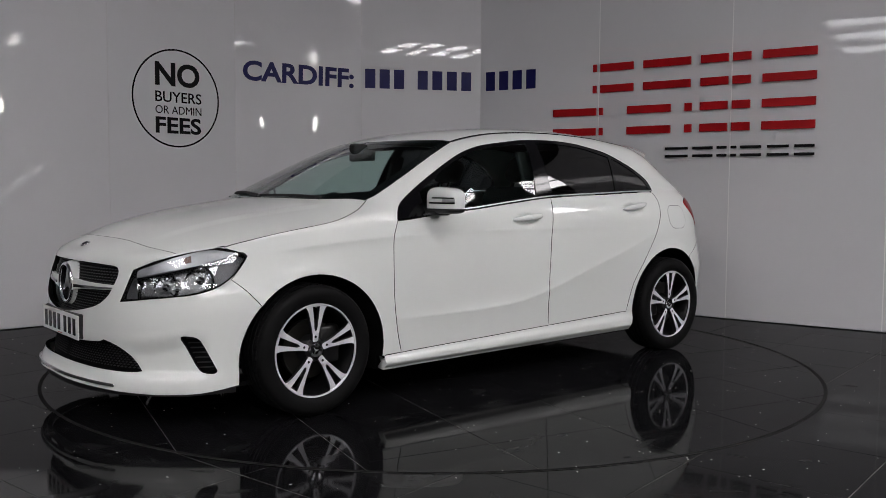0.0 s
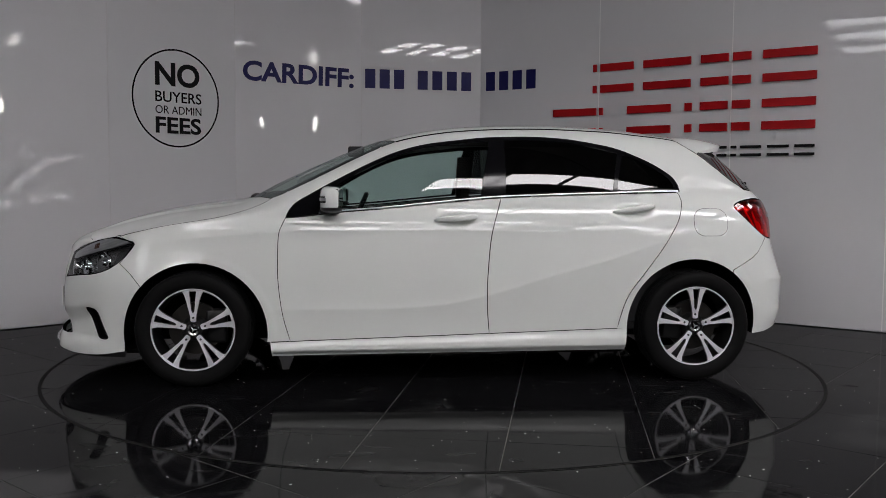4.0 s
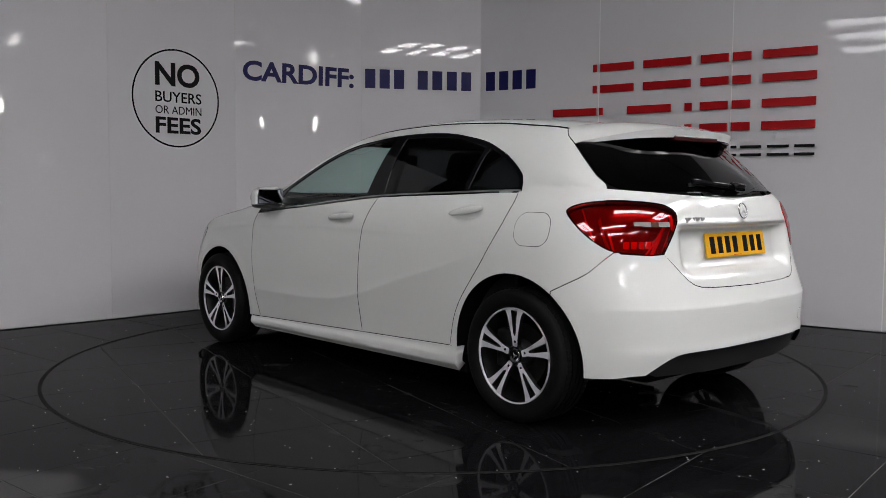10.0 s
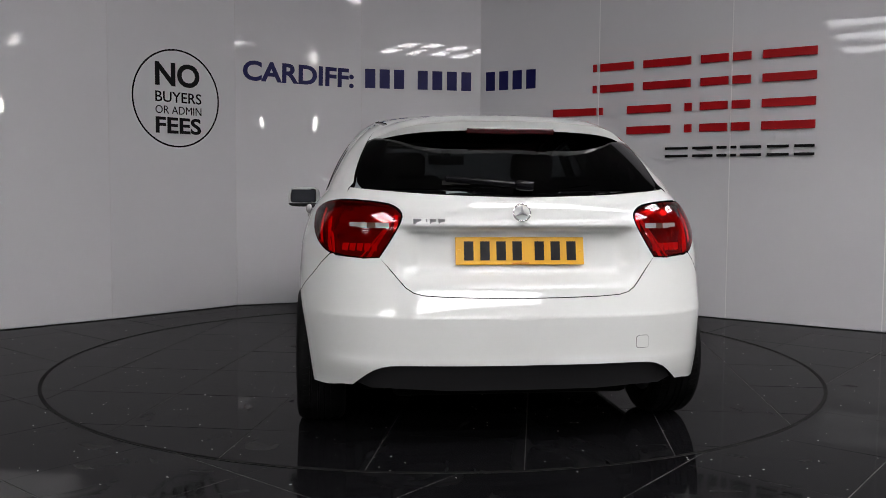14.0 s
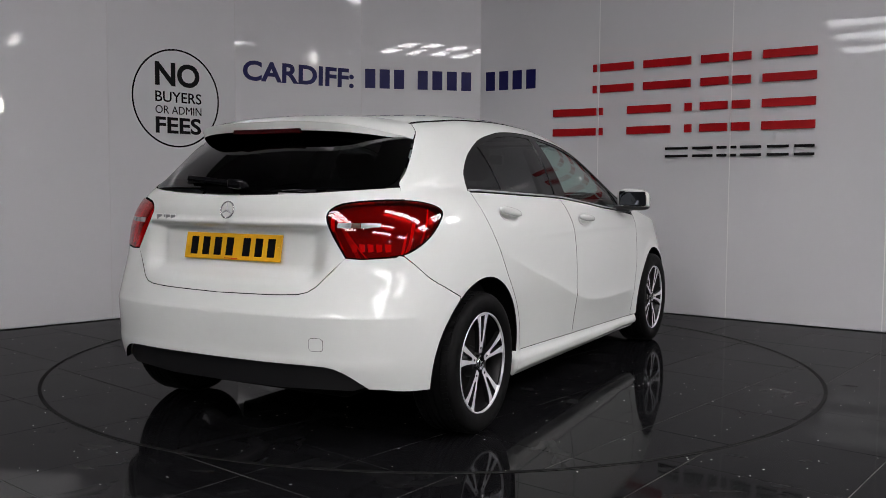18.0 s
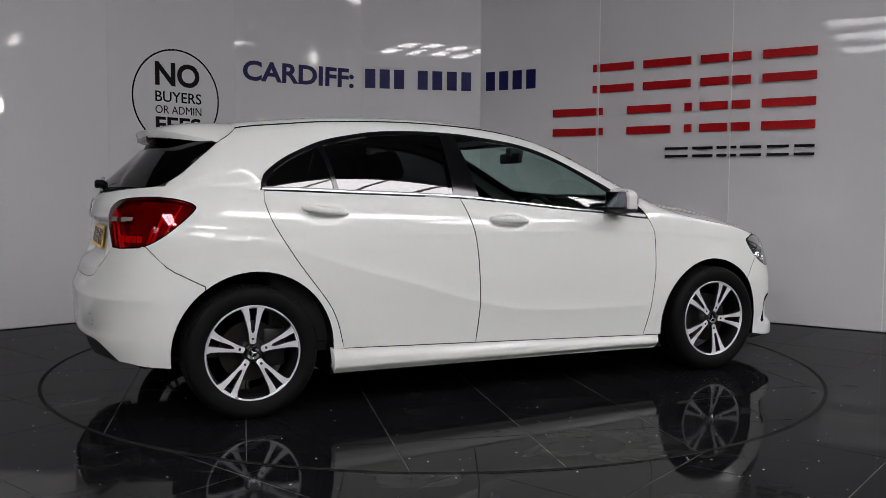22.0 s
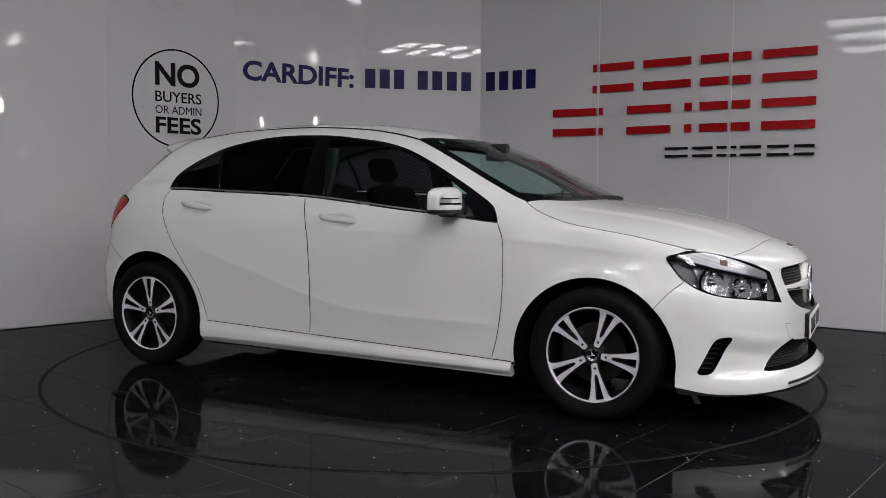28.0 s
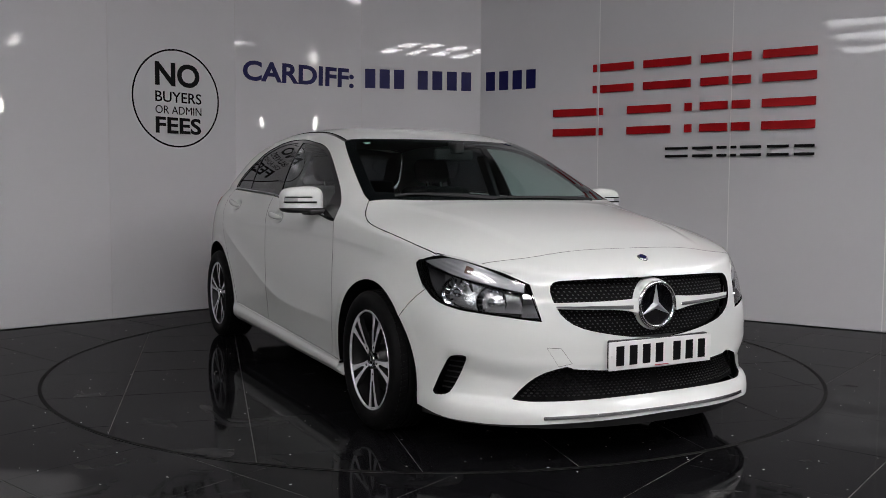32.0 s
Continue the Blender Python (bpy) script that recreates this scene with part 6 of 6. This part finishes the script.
tray("undertray", float(a_of_x(1.725, 0.17)), 2.0, 0.17, 0.03, 1.62)
tray("rear_tray", float(a_of_x(-1.72, 0.27)), -2.0, 0.27, 0.05, -1.62)
part("underbody", box(-1.80, 1.85, -0.50, 0.50, 0.19, 0.42, 0.03), M_UNDER, car)
part("floor_pan", box(-0.966, 0.960, -0.800, 0.800, 0.150, 0.24, 0.01), M_UNDER, car)
part("rear_bulkhead", box(-1.80, -1.62, -0.55, 0.55, 0.25, 0.95, 0.03), M_UNDER, car)
part("front_bulkhead", box(0.85, 1.62, -0.62, 0.62, 0.30, 0.70, 0.03), M_UNDER, car)
part("radiator_pack", box(1.70, 2.05, -0.40, 0.40, 0.22, 0.68, 0.03), M_UNDER, car)
part("silencer", box(-1.75, -1.55, -0.42, 0.42, 0.20, 0.32, 0.05, 3), M_UNDER, car, smooth=True)

# cabin
M_SEAT = plain("black_seat_cloth", (0.022, 0.022, 0.024), 0.85, bump=0.5, bump_scale=400)
part("dashboard", box(0.62, 1.05, -0.70, 0.70, 0.62, 0.915, 0.05, 3), M_CABIN, car, "black dashboard", smooth=True)
part("cabin_floor", box(-1.55, 0.95, -0.74, 0.74, 0.27, 0.33), M_CABIN, car)
part("parcel_shelf", box(-1.72, -1.20, -0.58, 0.58, 0.96, 0.98, 0.005), M_CABIN, car)
part("headliner", box(-1.25, 0.20, -0.46, 0.46, 1.335, 1.345), plain("headliner_black", (0.03, 0.03, 0.03), 0.9), car)
for s in (1, -1):
    for x0, x1 in ((-0.27, 0.85), (-1.25, -0.29)):
        part("door_card", box(x0, x1, s * 0.735 - 0.02, s * 0.735 + 0.02, 0.3, 0.90, 0.015), M_CABIN, car)
    part("pillar_trim", box(-0.05, 0.05, -0.015, 0.015, 0.0, 0.36, 0.01), M_CABIN, car).matrix_basis = pose(-0.235, s * 0.735, 0.93, s * 22, 0, 0)


def seat(x, y, w, back_h, tilt):
    ob = part("seat", box(-0.26, 0.26, -w / 2, w / 2, -0.07, 0.07, 0.05, 3), M_SEAT, car, "black cloth seat", smooth=True)
    ob.matrix_basis = pose(x, y, 0.50, 0, -8, 0)
    b = part("backrest", box(-0.06, 0.06, -w / 2, w / 2, 0, back_h, 0.05, 3), M_SEAT, ob, smooth=True)
    b.matrix_basis = pose(-0.22, 0, 0.03, 0, tilt, 0)
    return ob, b


for y in (0.36, -0.36):
    ob, b = seat(0.0, y, 0.50, 0.60, -14)
    hr = part("headrest", box(-0.05, 0.05, -0.12, 0.12, 0.64, 0.80, 0.045, 3), M_SEAT, b, smooth=True)
    for q in (-0.05, 0.05):
        part("headrest_post", box(-0.008, 0.008, q - 0.007, q + 0.007, 0.58, 0.68), M_CHROME, b)
ob, b = seat(-0.88, 0.0, 1.20, 0.52, -16)
for y in (-0.36, 0.36):
    part("headrest", box(-0.04, 0.04, y - 0.11, y + 0.11, 0.54, 0.66, 0.035, 3), M_SEAT, b, smooth=True)
sw = torus("steering_wheel", 0.182, 0.016, M_CABIN, car, pose(0.52, -0.36, 0.84) @ pose(0, 0, 0, 0, -24, 0) @ pose(0, 0, 0, 0, 0, 90), "black steering wheel")
part("wheel_boss", box(-0.18, 0.18, -0.01, 0.03, -0.03, 0.03, 0.02, 2), M_CABIN, sw, smooth=True)
part("rear_view_mirror", box(0.47, 0.50, -0.12, 0.12, 1.205, 1.268, 0.012, 2), M_CABIN, car, "black interior mirror", smooth=True)
part("mirror_stalk", box(0.46, 0.56, -0.03, 0.03, 1.24, 1.305, 0.012, 2), M_CABIN, car)
q = top_panel("screen_sticker", outline([(0.37, 0.50), (0.40, 0.50)], [(0.40, 0.465), (0.37, 0.465)]), plain("pale_sticker", (0.35, 0.5, 0.45), 0.5), car, kind="y", lift=-0.008, gap=0, thick=0, sides=(True,), step=0.05)


# ---- lettering on the booth wall ----
def text_mesh(name, body, height, width, mat, parent, depth=0.001, bold=0.0, label=""):
    """Plain lettering fitted to a height and width; its foot at z = 0, its start at x = 0."""
    cu = bpy.data.curves.new(name, "FONT")
    cu.body, cu.extrude, cu.offset, cu.resolution_u = body, depth, bold, 4
    tmp = bpy.data.objects.new(name, cu)
    scene.collection.objects.link(tmp)
    me = bpy.data.meshes.new_from_object(tmp.evaluated_get(bpy.context.evaluated_depsgraph_get()))
    bpy.data.objects.remove(tmp)
    co = np.array([v.co for v in me.vertices])
    lo, hi = co.min(0), co.max(0)
    for v in me.vertices:
        v.co = ((v.co.x - lo[0]) / (hi[0] - lo[0]) * width, -v.co.z, (v.co.y - lo[1]) / (hi[1] - lo[1]) * height)
    me.flip_normals()
    me.materials.clear()
    me.materials.append(mat)
    ob = new(name, me)
    ob.parent = parent
    if label:
        ob["label"] = label
    return ob


# round notice, panel 2
m2, _ = wall_frame(2)
notice = tagged(new("round_notice"), "round black vinyl notice reading NO BUYERS OR ADMIN FEES", "sign")
notice.matrix_basis = m2 @ pose(0.597, -0.003, 1.776)
ring = part("ring", lathe([(0.388, 0.0), (0.388, -0.0015), (0.402, -0.0015), (0.402, 0.0)], 96), M_BLACKLET, notice)
for body, z, h, w, bold in (("NO", 0.095, 0.195, 0.41, 0.03), ("BUYERS", -0.035, 0.088, 0.425, 0.010), ("OR ADMIN", -0.130, 0.066, 0.425, 0.0), ("FEES", -0.290, 0.135, 0.42, 0.026)):
    t = text_mesh("word", body, h, w, M_BLACKLET, notice, 0.0012, bold)
    t.matrix_basis = pose(-0.197, -0.0014, z)

m3, _ = wall_frame(3)
town = tagged(new("town_lettering"), "dark blue vinyl lettering reading CARDIFF: on white wall", "lettering")
town.matrix_basis = m3 @ pose(0.065, -0.0032, 1.985, 0, 1.2, 0)
text_mesh("word", "CARDIFF:", 0.178, 1.015, M_BLUELET, town, 0.0012, 0.03)
m4, _ = wall_frame(4)
m5, _ = wall_frame(5)
number = tagged(new("telephone_number"), "row of dark blue vinyl bars on the white wall", "lettering")
for m, starts in ((m4, (0.02, 0.155, 0.29, 0.515, 0.655, 0.795, 0.935)), (m5, (0.045, 0.185, 0.325, 0.465))):
    for u in starts:
        b = part("bar", box(0.012, 0.108, -0.0012, 0.0, 0.0, 0.176), M_BLUELET, number)
        b.matrix_basis = m @ pose(u, -0.0032, 1.973)

m6, _ = wall_frame(6)
m7, _ = wall_frame(7)
brand = tagged(new("brand_sign"), "raised red and black sign bars on the white wall", "sign")


def sign_bars(m, u0, u1, z0, z1, stroke, mat, depth=0.02, lean=0.0):
    """A letter of the sign as two plain raised bars."""
    for za, zb in ((z0, z0 + stroke), (z1 - stroke, z1)):
        b = part("bar", box(u0, u1, -depth, 0.0, za, zb, 0.003), mat, brand)
        b.matrix_basis = m @ pose(0, -0.003, 0)


for m, row in ((m5, ((1.135, 1.17),)), (m6, ((0.02, 0.335), (0.425, 0.845), (0.93, 1.16))), (m7, ((0.01, 0.155), (0.245, 0.648)))):
    for u0, u1 in row:
        sign_bars(m, u0, u1, 1.898, 2.148, 0.066, M_REDLET)
for m, row in ((m5, ((0.757, 1.17),)), (m6, ((0.015, 0.05), (0.281, 0.678), (0.800, 0.862), (0.93, 1.16))), (m7, ((0.01, 0.155), (0.245, 0.648)))):
    for u0, u1 in row:
        sign_bars(m, u0, u1, 1.526, 1.768, 0.066, M_REDLET)
for m, row in ((m6, ((0.638, 0.835), (0.875, 1.045), (1.08, 1.16))), (m7, ((0.01, 0.055), (0.085, 0.25), (0.295, 0.46), (0.50, 0.648)))):
    for u0, u1 in row:
        sign_bars(m, u0, u1, 1.320, 1.406, 0.022, M_BLACKLET)


def theta(t):
    return 219.576 - 8.67084 * t - 0.0128517 * t**2 + 0.000256756 * t**3


def motions():
    for thing, m in ((car, pose(-0.025, -0.1234, 0)), (turntable, pose(0, 0, 0))):
        walk(thing, [(t, pose(0, 0, 0, 0, 0, theta(t)) @ m) for t in np.linspace(0, 32, 33)])


motions()
